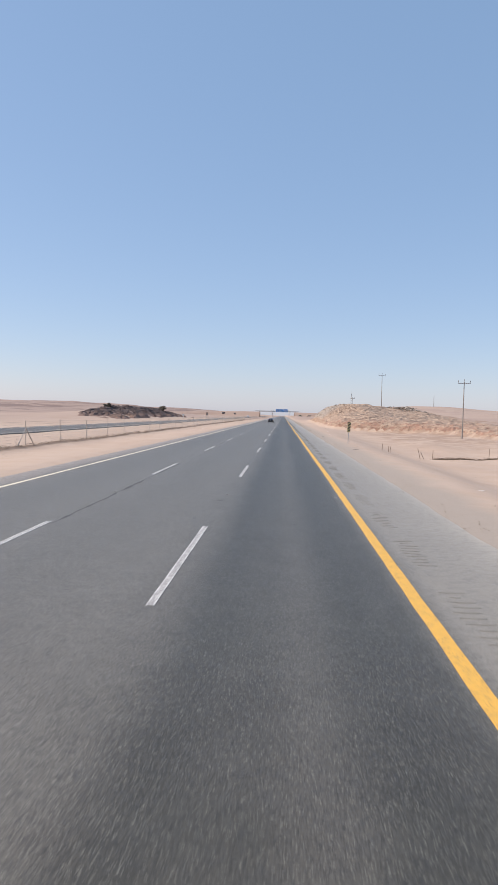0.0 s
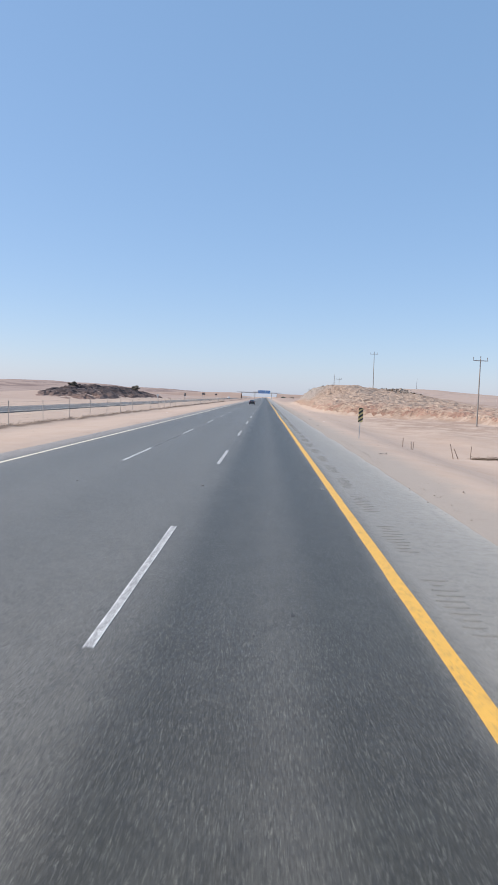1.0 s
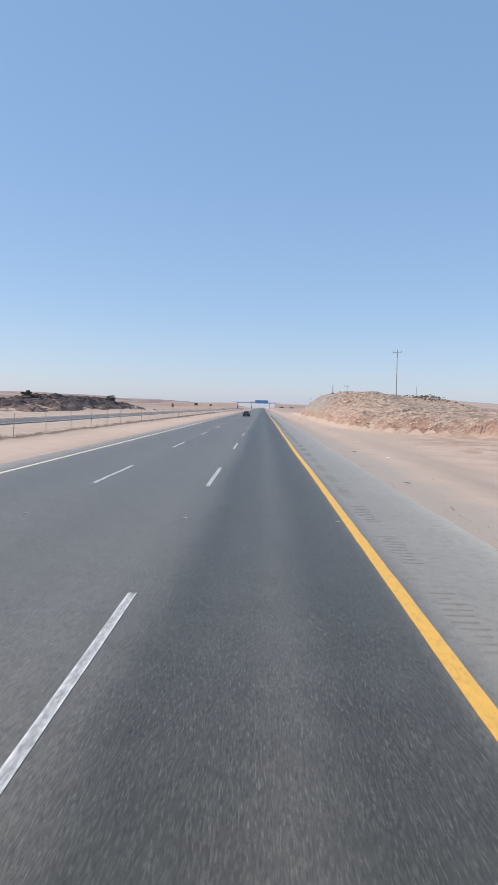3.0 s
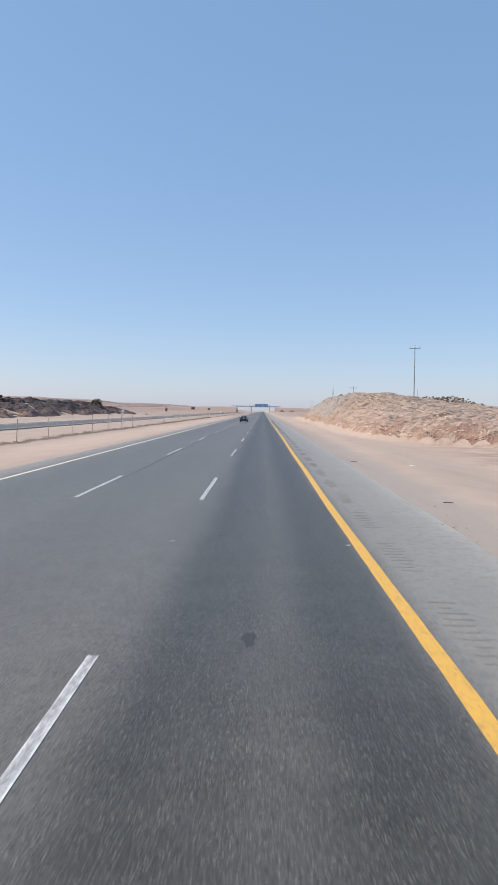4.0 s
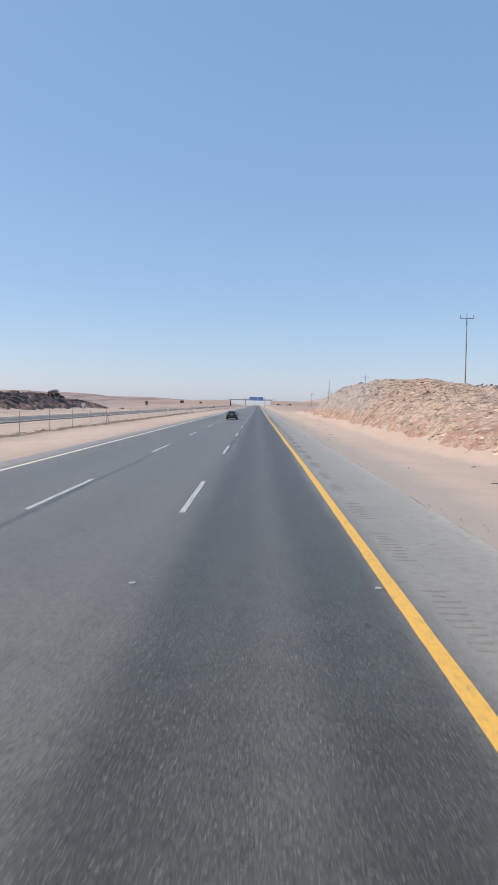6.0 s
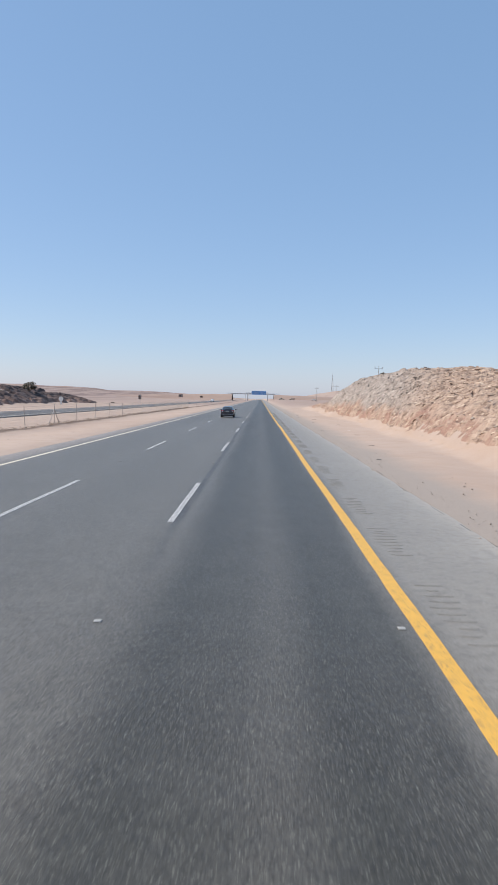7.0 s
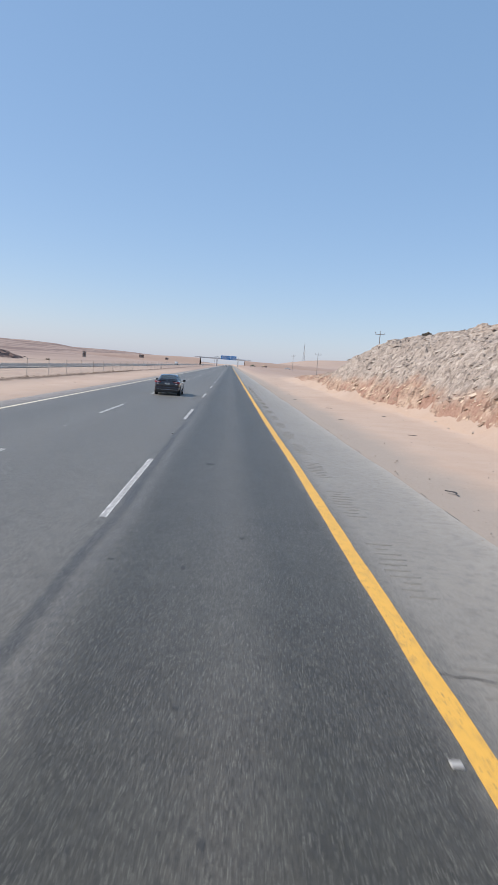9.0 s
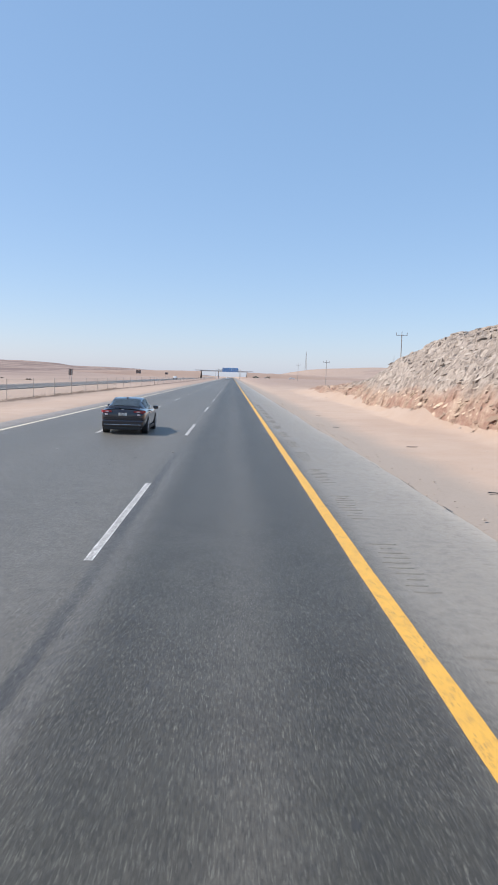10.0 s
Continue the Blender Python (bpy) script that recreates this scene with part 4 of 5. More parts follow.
def scree(name, n, seed, y0, y1, reach, sizes, long, label):
    """Loose slabs and flakes lying on the hill's slope, slanting with its layers."""
    rs = np.random.RandomState(seed)
    ys = rs.uniform(y0, y1, n)
    xs = foot_x(ys) + 0.1 + reach * rs.rand(n) ** 1.3
    zs = rock_z(xs, ys) - 0.03
    ok = hill(xs, ys) > 0.15
    xs, ys, zs = xs[ok], ys[ok], zs[ok]
    e = 0.3
    gx, gy = (rock_z(xs + e, ys) - zs) / e * 0.6, (rock_z(xs, ys + e) - zs) / e * 0.6
    base = np.array([(1, 0, 0), (0.3, 0.9, 0.1), (-0.6, 0.8, 0), (-1, -0.2, 0.1), (-0.2, -1, 0), (0.7, -0.7, 0.1), (0.35, 0.25, 0.8), (-0.45, 0.1, 0.9), (0, 0, -0.7)])
    tris = [(0, 1, 6), (1, 2, 7), (1, 7, 6), (2, 3, 7), (3, 4, 7), (4, 6, 7), (4, 5, 6), (5, 0, 6), (1, 0, 8), (2, 1, 8), (3, 2, 8), (4, 3, 8), (5, 4, 8), (0, 5, 8)]
    verts, faces = [], []
    for k in range(len(xs)):
        sz = rs.uniform(*sizes) * (0.5 + 1.0 * rs.rand() ** 2)
        p = base * rs.uniform(0.7, 1.25, base.shape) * np.array([sz * long, sz * 0.6, sz * 0.45])
        a = -0.8 + 0.5 * rs.randn()
        ca, sa = math.cos(a), math.sin(a)
        q = np.stack([p[:, 0] * ca - p[:, 1] * sa, p[:, 0] * sa + p[:, 1] * ca, p[:, 2]], 1)
        q[:, 2] += np.clip(q[:, 0] * gx[k] + q[:, 1] * gy[k], -0.6 * sz, 0.6 * sz)
        o = len(verts)
        verts += [(xs[k] + u, ys[k] + v, zs[k] + w) for u, v, w in q]
        faces += [(o + i, o + j, o + m) for i, j, m in tris]
    me = bpy.data.meshes.new(name)
    me.from_pydata(verts, [], faces)
    me.update()
    return tagged(mesh_part(name, me, M_SCREE), label, "rocks", kind="stuff")


M_SCREE = scree_material()
scree("scree", 6500, 21, 158, 300, 11.0, (0.06, 0.17), 1.8, "loose flakes of rusty and sandy rock on the hill's lower slope")
scree("rock_slabs", 3600, 22, 196, 310, 12.0, (0.06, 0.19), 1.4, "tilted grey rock slabs standing out of the blasted face")

# ---- dark ridge beyond the far carriageway ----


def ridge_z(x, y):
    g = ground_z(x, y)
    m = np.interp(y, [210, 236, 330, 375, 392], [0, 1, 1, 0.8, 0]) * np.exp(-((x + 60) / 9.0) ** 4)
    m = step(0.12, 0.5, m + 0.5 * fnoise(x * 0.12, y * 0.07, 3))
    out = 0.0
    for size, amp, seed in ((3.5, 0.9, 11), (1.5, 0.5, 12)):
        (ox, oy, a, b, c), gap = cells2(x / size, y / size, seed)
        out = out + amp * ((a - 0.4) + ox * (b - 0.5) + oy * (c - 0.5) - 0.3 * np.exp(-gap * 9))
    return g - 0.4 * (1 - m) + m * (0.35 + out)


dark_ridge = sheet("dark_ridge", graded((-80, -46, 0.5)), graded((206, 396, 0.5)), ridge_z, M_DARK, soft=False)
tagged(dark_ridge, "low ridge of dark burnt-looking rock above pale sand", "ridge", kind="structure")


# ---- chevron marker ----
def chevron_sign(x, y, z):
    s = thing("chevron_sign", pose(x, y, z, 0, 2.0, 6), "hazard marker with black and faded yellow slanting stripes", "road sign")
    part("post", rod((0, 0, -0.3), (0, 0, 2.2), 0.03, sides=8), M_STEEL, s)
    board = part("panel", box(-0.16, 0.16, -0.055, -0.033, 1.36, 2.36, bevel=0.008), M_SIGNYELLOW, s, "faded yellow panel")
    for k in range(4):
        bm = bmesh.new()
        z0 = 1.30 + 0.30 * k
        pts = [(-0.16, z0), (0.16, z0 + 0.24), (0.16, z0 + 0.39), (-0.16, z0 + 0.15)]
        pts = [(px, min(max(pz, 1.36), 2.36)) for px, pz in pts]
        vs = [bm.verts.new((px, yy, pz)) for yy in (-0.059, -0.054) for px, pz in pts]
        bm.faces.new(vs[:4])
        for j in range(4):
            bm.faces.new((vs[j], vs[(j + 1) % 4], vs[4 + (j + 1) % 4], vs[4 + j]))
        part("stripe", bm, M_BLACK, board)
    return s


chevron_sign(6.56, 71.6, -0.25)


# ---- power line ----
def power_pole(x, y, base, height):
    p = thing("power_pole", pose(x, y, base, 0, random.uniform(-0.6, 0.6), random.uniform(-4, 4)), "grey utility pole with a crossarm and three insulators", "utility pole", "poles of the power line")
    part("shaft", rod((0, 0, -0.6), (0, 0, height), 0.135, 0.08, sides=12), M_POLE, p)
    part("crossarm", box(-1.25, 1.25, -0.07, 0.07, height - 0.42, height - 0.28, bevel=0.02), M_STEEL, p)
    for dx in (-1.15, 0.0, 1.15):
        bm = bmesh.new()
        b = height - 0.27 if dx else height - 0.02
        add_rod(bm, (dx, 0, b), (dx, 0, b + 0.2), 0.025, sides=6)
        for q in range(3):
            add_rod(bm, (dx, 0, b + 0.16 + 0.11 * q), (dx, 0, b + 0.25 + 0.11 * q), 0.085, 0.05, sides=8)
        part("insulator", bm, M_SIGNBACK, p)
    return p


for x, y, base, height in ((35.0, 139.4, -0.9, 11.0), (34.6, 251.5, 5.5, 12.4), (35.8, 370.0, 1.5, 11.2), (35.4, 486.0, 0.0, 9.2), (35.8, 605.0, 0.4, 9.7)):
    power_pole(x, y, base, height)


# ---- gantry and overpass ----
def sign_gantry(y, x0, x1, z0):
    g = thing("sign_gantry", pose(-1.5, y, z0), "steel gantry over the road with two blue direction boards", "sign gantry")
    for x in (x0, x1):
        part("column", box(x - 0.16, x + 0.16, -0.16, 0.16, -0.5, 8.6, bevel=0.04), M_SIGNWHITE, g)
    bm = bmesh.new()
    for z in (7.2, 8.5):
        for yy in (-0.4, 0.4):
            add_rod(bm, (x0, yy, z), (x1, yy, z), 0.09, sides=6)
    n = 16
    for k in range(n):
        a, b = x0 + (x1 - x0) * k / n, x0 + (x1 - x0) * (k + 1) / n
        add_rod(bm, (a, -0.4, 7.2 if k % 2 else 8.5), (b, -0.4, 8.5 if k % 2 else 7.2), 0.05, sides=5)
    part("truss", bm, M_STEEL, g)
    for a, b in ((-7.2, 0.8), (1.2, 6.6)):
        s = part("board", box(a, b, -0.62, -0.5, 6.3, 9.8, bevel=0.03), M_BLUE, g, "blue direction board with white lettering")
        bm = bmesh.new()
        for r in range(3):
            xx = a + 0.6
            while xx < b - 1.2:
                w = random.uniform(0.7, 1.7)
                add_box(bm, xx, min(xx + w, b - 0.5), -0.632, -0.62, 6.9 + 0.95 * r, 7.25 + 0.95 * r)
                xx += w + 0.35
        part("lettering", bm, M_SIGNWHITE, s, "white lettering too far off to read")
    return g


sign_gantry(840, -13.0, 8.5, 0.0)


def overpass(y, z):
    o = thing("overpass", pose(0, y, 0), "concrete highway overpass on sandy embankments", "bridge")
    part("deck", box(-31, 15, -6, 6, z - 0.6, z, bevel=0.05), M_CONCRETE, o)
    for yy in (-6, 5.7):
        part("parapet", box(-36, 20, yy, yy + 0.3, z, z + 0.55), M_CONCRETE, o)
    for x in (-13.5, 7.5):
        for yy in (-4, 0, 4):
            part("pier", rod((x, yy, -1), (x, yy, z - 0.6), 0.36, sides=10), M_CONCRETE, o)
    return o


overpass(905, 7.4)


def embankment(x0, x1, y, z):
    """A sandy ramp that carries the crossing road down to the plain."""
    me_x = graded((min(x0, x1), max(x0, x1), 6))
    def zf(X, Y):
        along = np.interp(np.abs(X - x0), [0, 25, abs(x1 - x0)], [z - 0.2, z - 0.5, 0.0])
        return along * (1 - step(6, 24, np.abs(Y - y))) - 0.5 + 0.6 * fnoise(X * 0.1, Y * 0.1, 3)
    return tagged(sheet("embankment", me_x, graded((y - 28, y + 28, 4)), zf, M_SAND), "sandy embankment of the crossing road", "embankment", kind="structure")


embankment(14, 330, 905, 7.4)
embankment(-30, -330, 905, 7.4)


# ---- vehicles ----
def clear_paint(name, color, rough=0.25):
    s = Mat(name, color, rough, 0.35)
    n = s.noise(2.2, 5, 0.6)
    s.color(s.mix(s.ramp(n, [(0.45, 0), (0.85, 0.14)]), color, (0.20, 0.165, 0.13)))
    s.b.inputs["Coat Weight"].default_value = 1.0
    s.b.inputs["Coat Roughness"].default_value = 0.08
    return s.m


M_CARPAINT = clear_paint("dark_grey_car_paint", (0.021, 0.019, 0.026), 0.18)
M_WHITEPAINT = clear_paint("white_car_paint", (0.70, 0.69, 0.66))
M_SANDPAINT = clear_paint("tan_car_paint", (0.42, 0.33, 0.23))
M_GREENPAINT = clear_paint("dull_green_car_paint", (0.07, 0.12, 0.07))
M_GLASS = Mat("tinted_glass", (0.085, 0.10, 0.10), 0.08)
M_GLASS.b.inputs["IOR"].default_value = 2.9
M_GLASS = M_GLASS.m
M_TYRE = plain_material("tyre_rubber", (0.018, 0.018, 0.018), 0.85)
M_RIM = plain_material("alloy_rim", (0.42, 0.42, 0.43), 0.35, 0.8)
M_REDLENS = Mat("red_lens", (0.26, 0.010, 0.014), 0.15).m
M_CLEARLENS = Mat("pale_lens", (0.75, 0.62, 0.62), 0.12).m
M_CHROME = Mat("chrome", (0.62, 0.63, 0.64), 0.12, 1.0).m
M_PLASTIC = plain_material("black_plastic", (0.02, 0.02, 0.02), 0.6)


def loft(sections, cap=True):
    """A skin over rings of equal length."""
    bm = bmesh.new()
    rings = [[bm.verts.new(p) for p in ring] for ring in sections]
    n = len(rings[0])
    for a, b in zip(rings, rings[1:]):
        for j in range(n):
            bm.faces.new((a[j], a[(j + 1) % n], b[(j + 1) % n], b[j]))
    if cap:
        bm.faces.new(rings[0][::-1])
        bm.faces.new(rings[-1])
    bmesh.ops.recalc_face_normals(bm, faces=bm.faces)
    return bm


def smooth(ob, levels=0):
    for p in ob.data.polygons:
        p.use_smooth = True
    if levels:
        m = ob.modifiers.new("round", 'SUBSURF')
        m.levels = m.render_levels = levels
    return ob


def body_ring(y, half, low, belt, deck, tuck=0.86):
    """One cross-section of a car body, from sill to bonnet, boot or shoulder line."""
    return [(-half * tuck, y, low), (-half, y, low + 0.16), (-half, y, belt - 0.12), (-half * 0.965, y, belt), (-half * 0.80, y, deck), (0, y, deck + 0.015),
            (half * 0.80, y, deck), (half * 0.965, y, belt), (half, y, belt - 0.12), (half, y, low + 0.16), (half * tuck, y, low), (0, y, low - 0.01)]


WHEELS = {}


def wheel(parent, x, y, r, width, side):
    if (r, width, side) not in WHEELS:
        w = smooth(part("wheel", bmesh_tyre(r, width), M_TYRE, parent))
        bm = bmesh.new()
        o = side * (width / 2 - 0.02)
        add_rod(bm, (o - side * 0.015, 0, 0), (o + side * 0.005, 0, 0), r * 0.20, sides=12)
        for k in range(10):
            c, s = math.cos(math.tau * k / 10), math.sin(math.tau * k / 10)
            add_rod(bm, (o - side * 0.01, c * r * 0.15, s * r * 0.15), (o, c * r * 0.66, s * r * 0.66), 0.028, 0.02, sides=5)
        n = 24
        for k in range(n):
            a, b = math.tau * k / n, math.tau * (k + 1) / n
            add_rod(bm, (o, math.cos(a) * r * 0.67, math.sin(a) * r * 0.67), (o, math.cos(b) * r * 0.67, math.sin(b) * r * 0.67), 0.018, sides=5)
        rim = part("rim", bm, M_RIM, w, "alloy rim")
        WHEELS[(r, width, side)] = (w.data, rim.data)
    else:
        tyre, hub = WHEELS[(r, width, side)]
        w = mesh_part("wheel", tyre, None, parent)
        mesh_part("rim", hub, None, w, "alloy rim")
    w.location = (x, y, r)
    return w


def bmesh_tyre(r, width):
    prof = [(-width / 2 + 0.03, r * 0.60), (-width / 2, r * 0.75), (-width / 2 + 0.015, r * 0.93), (-width / 2 + 0.05, r), (width / 2 - 0.05, r), (width / 2 - 0.015, r * 0.93), (width / 2, r * 0.75), (width / 2 - 0.03, r * 0.60)]
    n = 28
    return loft_closed([[(x, math.cos(math.tau * k / n) * q, math.sin(math.tau * k / n) * q) for x, q in prof] for k in range(n)])


def loft_closed(rings):
    bm = bmesh.new()
    vs = [[bm.verts.new(p) for p in ring] for ring in rings]
    n = len(vs)
    for k in range(n):
        a, b = vs[k], vs[(k + 1) % n]
        for j in range(len(a)):
            bm.faces.new((a[j], a[(j + 1) % len(a)], b[(j + 1) % len(a)], b[j]))
    bmesh.ops.recalc_face_normals(bm, faces=bm.faces)
    return bm


def sedan(m):
    """A mid-size saloon, nose towards +y, origin on the ground under its tail."""
    c = thing("sedan_car", m, "dark grey dusty saloon car with red tail lights", "car")
    L = 4.85
    rings = [body_ring(0.00, 0.74, 0.42, 0.80, 0.86), body_ring(0.05, 0.84, 0.33, 0.90, 1.00), body_ring(0.22, 0.895, 0.26, 0.95, 1.085), body_ring(0.55, 0.915, 0.22, 0.97, 1.10),
             body_ring(1.05, 0.925, 0.20, 0.965, 1.08), body_ring(1.8, 0.925, 0.19, 0.955, 1.04), body_ring(2.7, 0.925, 0.19, 0.94, 1.00), body_ring(3.35, 0.92, 0.19, 0.92, 0.98),
             body_ring(3.9, 0.91, 0.20, 0.86, 0.92), body_ring(4.4, 0.88, 0.22, 0.78, 0.82), body_ring(4.72, 0.80, 0.26, 0.68, 0.70), body_ring(L, 0.62, 0.34, 0.56, 0.58)]
    body = smooth(part("body", loft(rings), M_CARPAINT, c), 2)
    # cabin: a painted shell with panes let into it
    shell = [(0.42, 1.085, 0.62, 0.74), (0.80, 1.225, 0.60, 0.79), (1.10, 1.335, 0.585, 0.82), (1.40, 1.415, 0.58, 0.835), (1.90, 1.465, 0.59, 0.845), (2.45, 1.455, 0.59, 0.845), (2.80, 1.385, 0.58, 0.84), (3.15, 1.24, 0.60, 0.82), (3.55, 1.03, 0.62, 0.76)]
    def shell_ring(y, z, top, low):
        q = min(1.03, z - 0.03)
        return [(-low, y, 0.93), (-low * 0.985, y, q), (-top, y, z - 0.03), (-top * 0.85, y, z), (0, y, z + 0.02), (top * 0.85, y, z), (top, y, z - 0.03), (low * 0.985, y, q), (low, y, 0.93)]
    smooth(part("cabin", loft([shell_ring(*r) for r in shell]), M_CARPAINT, c))

    def shell_at(y):
        ys = [r[0] for r in shell]
        return [float(np.interp(y, ys, [r[k] for r in shell])) for k in (1, 2, 3)]
    def pane(name, rows, label=""):
        bm = bmesh.new()
        vs = [[bm.verts.new(p) for p in row] for row in rows]
        for a, b in zip(vs, vs[1:]):
            for k in range(len(a) - 1):
                bm.faces.new((a[k], a[k + 1], b[k + 1], b[k]))
        bmesh.ops.solidify(bm, geom=bm.faces[:], thickness=0.008)
        return part(name, bm, M_GLASS, c, label)
    for name, y0, y1 in (("rear_window", 0.56, 1.34), ("windscreen", 3.46, 2.72)):
        rows = []
        for k in range(5):
            y = y0 + (y1 - y0) * k / 4
            z, top, low = shell_at(y)
            w = top * 0.93
            rows.append([(-w, y, z - 0.022 + 0.014), (-w * 0.8, y, z + 0.016), (0, y, z + 0.034), (w * 0.8, y, z + 0.016), (w, y, z - 0.022 + 0.014)])
        pane(name, rows, "tinted glass")
    for s in (-1, 1):
        for y0, y1 in ((1.18, 1.98), (2.06, 3.02)):
            rows = []
            for k in range(6):
                y = y0 + (y1 - y0) * k / 5
                z, top, low = shell_at(y)
                q = min(1.03, z - 0.03)
                a, b = Vector((low * 0.985, y, q)), Vector((top, y, z - 0.03))
                rows.append([tuple(Vector((s * p.x, p.y, p.z)) + Vector((s * 0.010, 0, 0.006))) for p in (a.lerp(b, 0.06), a.lerp(b, 0.5), a.lerp(b, 0.93))])
            pane("side_window", rows)
        bm = bmesh.new()
        edge = []
        for y in (1.12, 1.4, 1.9, 2.4, 2.75, 3.05):
            z, top, low = shell_at(y)
            edge.append(Vector((s * (top + 0.012), y, z - 0.025)))
        for a, b in zip(edge, edge[1:]):
            add_rod(bm, a, b, 0.011, sides=5)
        part("window_trim", bm, M_CHROME, c, "bright window trim")
        mirror = part("door_mirror", box(-0.11, 0.11, -0.05, 0.10, -0.07, 0.08, bevel=0.035), M_CARPAINT, c)
        mirror.location = (s * 1.02, 2.95, 1.02)
        part("handle", box(s * 0.925 - 0.012, s * 0.925 + 0.012, 1.45, 1.62, 0.84, 0.865, bevel=0.008), M_CARPAINT, c)
        part("handle", box(s * 0.925 - 0.012, s * 0.925 + 0.012, 2.35, 2.52, 0.84, 0.865, bevel=0.008), M_CARPAINT, c)
        part("sill", box(s * 0.90 - 0.03, s * 0.90 + 0.03, 1.0, 3.4, 0.17, 0.30, bevel=0.02), M_PLASTIC, c)
        # tail lamps wrap from the boot lid round the corner
        lamp = [[(s * x, y, z) for x, y, z in ring] for ring in (
            [(0.44, -0.004, 0.915), (0.44, -0.004, 0.965), (0.44, 0.06, 0.965), (0.44, 0.06, 0.915)],
            [(0.62, 0.000, 0.895), (0.62, 0.006, 0.985), (0.62, 0.08, 0.985), (0.62, 0.08, 0.895)],
            [(0.80, 0.035, 0.88), (0.80, 0.045, 0.995), (0.78, 0.14, 0.995), (0.78, 0.14, 0.88)],
            [(0.905, 0.20, 0.90), (0.90, 0.22, 0.985), (0.86, 0.26, 0.985), (0.86, 0.26, 0.90)])]
        tl = part("tail_light", loft(lamp), M_REDLENS, c, "red tail light with a pale centre")
        part("lens", box(min(s * 0.56, s * 0.70), max(s * 0.56, s * 0.70), -0.016, 0.01, 0.92, 0.95, bevel=0.010), M_CLEARLENS, tl)
        part("reflector", box(min(s * 0.60, s * 0.72), max(s * 0.60, s * 0.72), -0.015, 0.02, 0.79, 0.84, bevel=0.01), M_CLEARLENS, c)
        part("headlight", box(min(s * 0.48, s * 0.80), max(s * 0.48, s * 0.80), 4.45, 4.66, 0.62, 0.72, bevel=0.03), M_CLEARLENS, c)
        part("exhaust", rod((s * 0.55, -0.015, 0.27), (s * 0.55, 0.2, 0.27), 0.045, sides=10), M_CHROME, c)
        for y in (0.98, 3.82):
            wheel(c, s * 0.825, y, 0.335, 0.225, s)
            arch = bmesh.new()
            add_rod(arch, (s * 0.70, y, 0.36), (s * 0.921, y, 0.36), 0.385, sides=24)
            part("wheel_arch", arch, M_PLASTIC, c)
    part("rear_bumper", box(-0.84, 0.84, -0.05, 0.12, 0.30, 0.60, bevel=0.06), M_CARPAINT, c)
    part("bumper_strip", box(-0.74, 0.74, -0.062, -0.03, 0.40, 0.425, bevel=0.01), M_CHROME, c)
    part("diffuser", box(-0.74, 0.74, -0.035, 0.20, 0.20, 0.36, bevel=0.03), M_PLASTIC, c)
    plate = part("number_plate", box(-0.17, 0.17, -0.022, 0.0, 0.775, 0.885, bevel=0.006), M_SIGNWHITE, c, "white plate with dark bars")
    bm = bmesh.new()
    for z in (0.795, 0.845):
        add_box(bm, -0.10, 0.10, -0.027, -0.021, z, z + 0.016)
    part("plate_bars", bm, M_PLASTIC, plate)
    part("badge", box(-0.06, 0.06, -0.012, 0.01, 1.005, 1.04, bevel=0.008), M_CHROME, c)
    part("boot_lip", box(-0.70, 0.70, 0.10, 0.20, 1.075, 1.11, bevel=0.015), M_CARPAINT, c)
    part("antenna", box(-0.03, 0.03, 1.25, 1.42, 1.42, 1.50, bevel=0.02), M_CARPAINT, c)
    return c


sedan(pose(-4.36, 248.7, 0.0, 0, 0, 0.0))


def pickup(m, paint, label, load=False):
    c = thing("pickup_truck", m, label, "pickup truck")
    rings = [body_ring(0.0, 0.86, 0.50, 0.96, 1.00), body_ring(0.1, 0.90, 0.42, 1.02, 1.06), body_ring(1.9, 0.91, 0.40, 1.02, 1.06), body_ring(3.6, 0.91, 0.40, 1.02, 1.08),
             body_ring(4.4, 0.90, 0.40, 1.00, 1.06), body_ring(5.0, 0.86, 0.44, 0.94, 0.98), body_ring(5.2, 0.78, 0.48, 0.84, 0.88)]
    smooth(part("body", loft(rings), paint, c), 1)
    cabr = [[(-h, y, 1.04), (-h * 0.97, y, z - 0.1), (-h * 0.85, y, z), (h * 0.85, y, z), (h * 0.97, y, z - 0.1), (h, y, 1.04)] for y, h, z in ((2.0, 0.80, 1.66), (2.2, 0.82, 1.74), (3.2, 0.82, 1.74), (3.9, 0.80, 1.15))]
    smooth(part("cab", loft(cabr), paint, c))
    part("rear_window", box(-0.62, 0.62, 1.955, 1.99, 1.22, 1.58, bevel=0.02), M_GLASS, c)
    for s in (-1, 1):
        part("side_window", box(s * 0.83 - 0.012, s * 0.83 + 0.012, 2.3, 3.2, 1.2, 1.6, bevel=0.01), M_GLASS, c)
        part("tail_light", box(s * 0.80 - 0.05, s * 0.80 + 0.05, -0.03, 0.02, 0.72, 0.96, bevel=0.01), M_REDLENS, c)
        for y in (1.0, 4.2):
            wheel(c, s * 0.80, y, 0.37, 0.24, s)
    part("bumper", box(-0.85, 0.85, -0.12, 0.02, 0.42, 0.58, bevel=0.03), M_CHROME, c)
    if load:
        bm = bmesh.new()
        for k in range(9):
            add_box(bm, random.uniform(-0.8, 0.1), random.uniform(0.2, 0.82), 0.15 + 0.18 * k, 0.32 + 0.18 * k, 1.0, random.uniform(1.3, 1.9), bevel=0.04)
        part("load", bm, M_SIGNBACK, c, "dark bundled load")
    return c


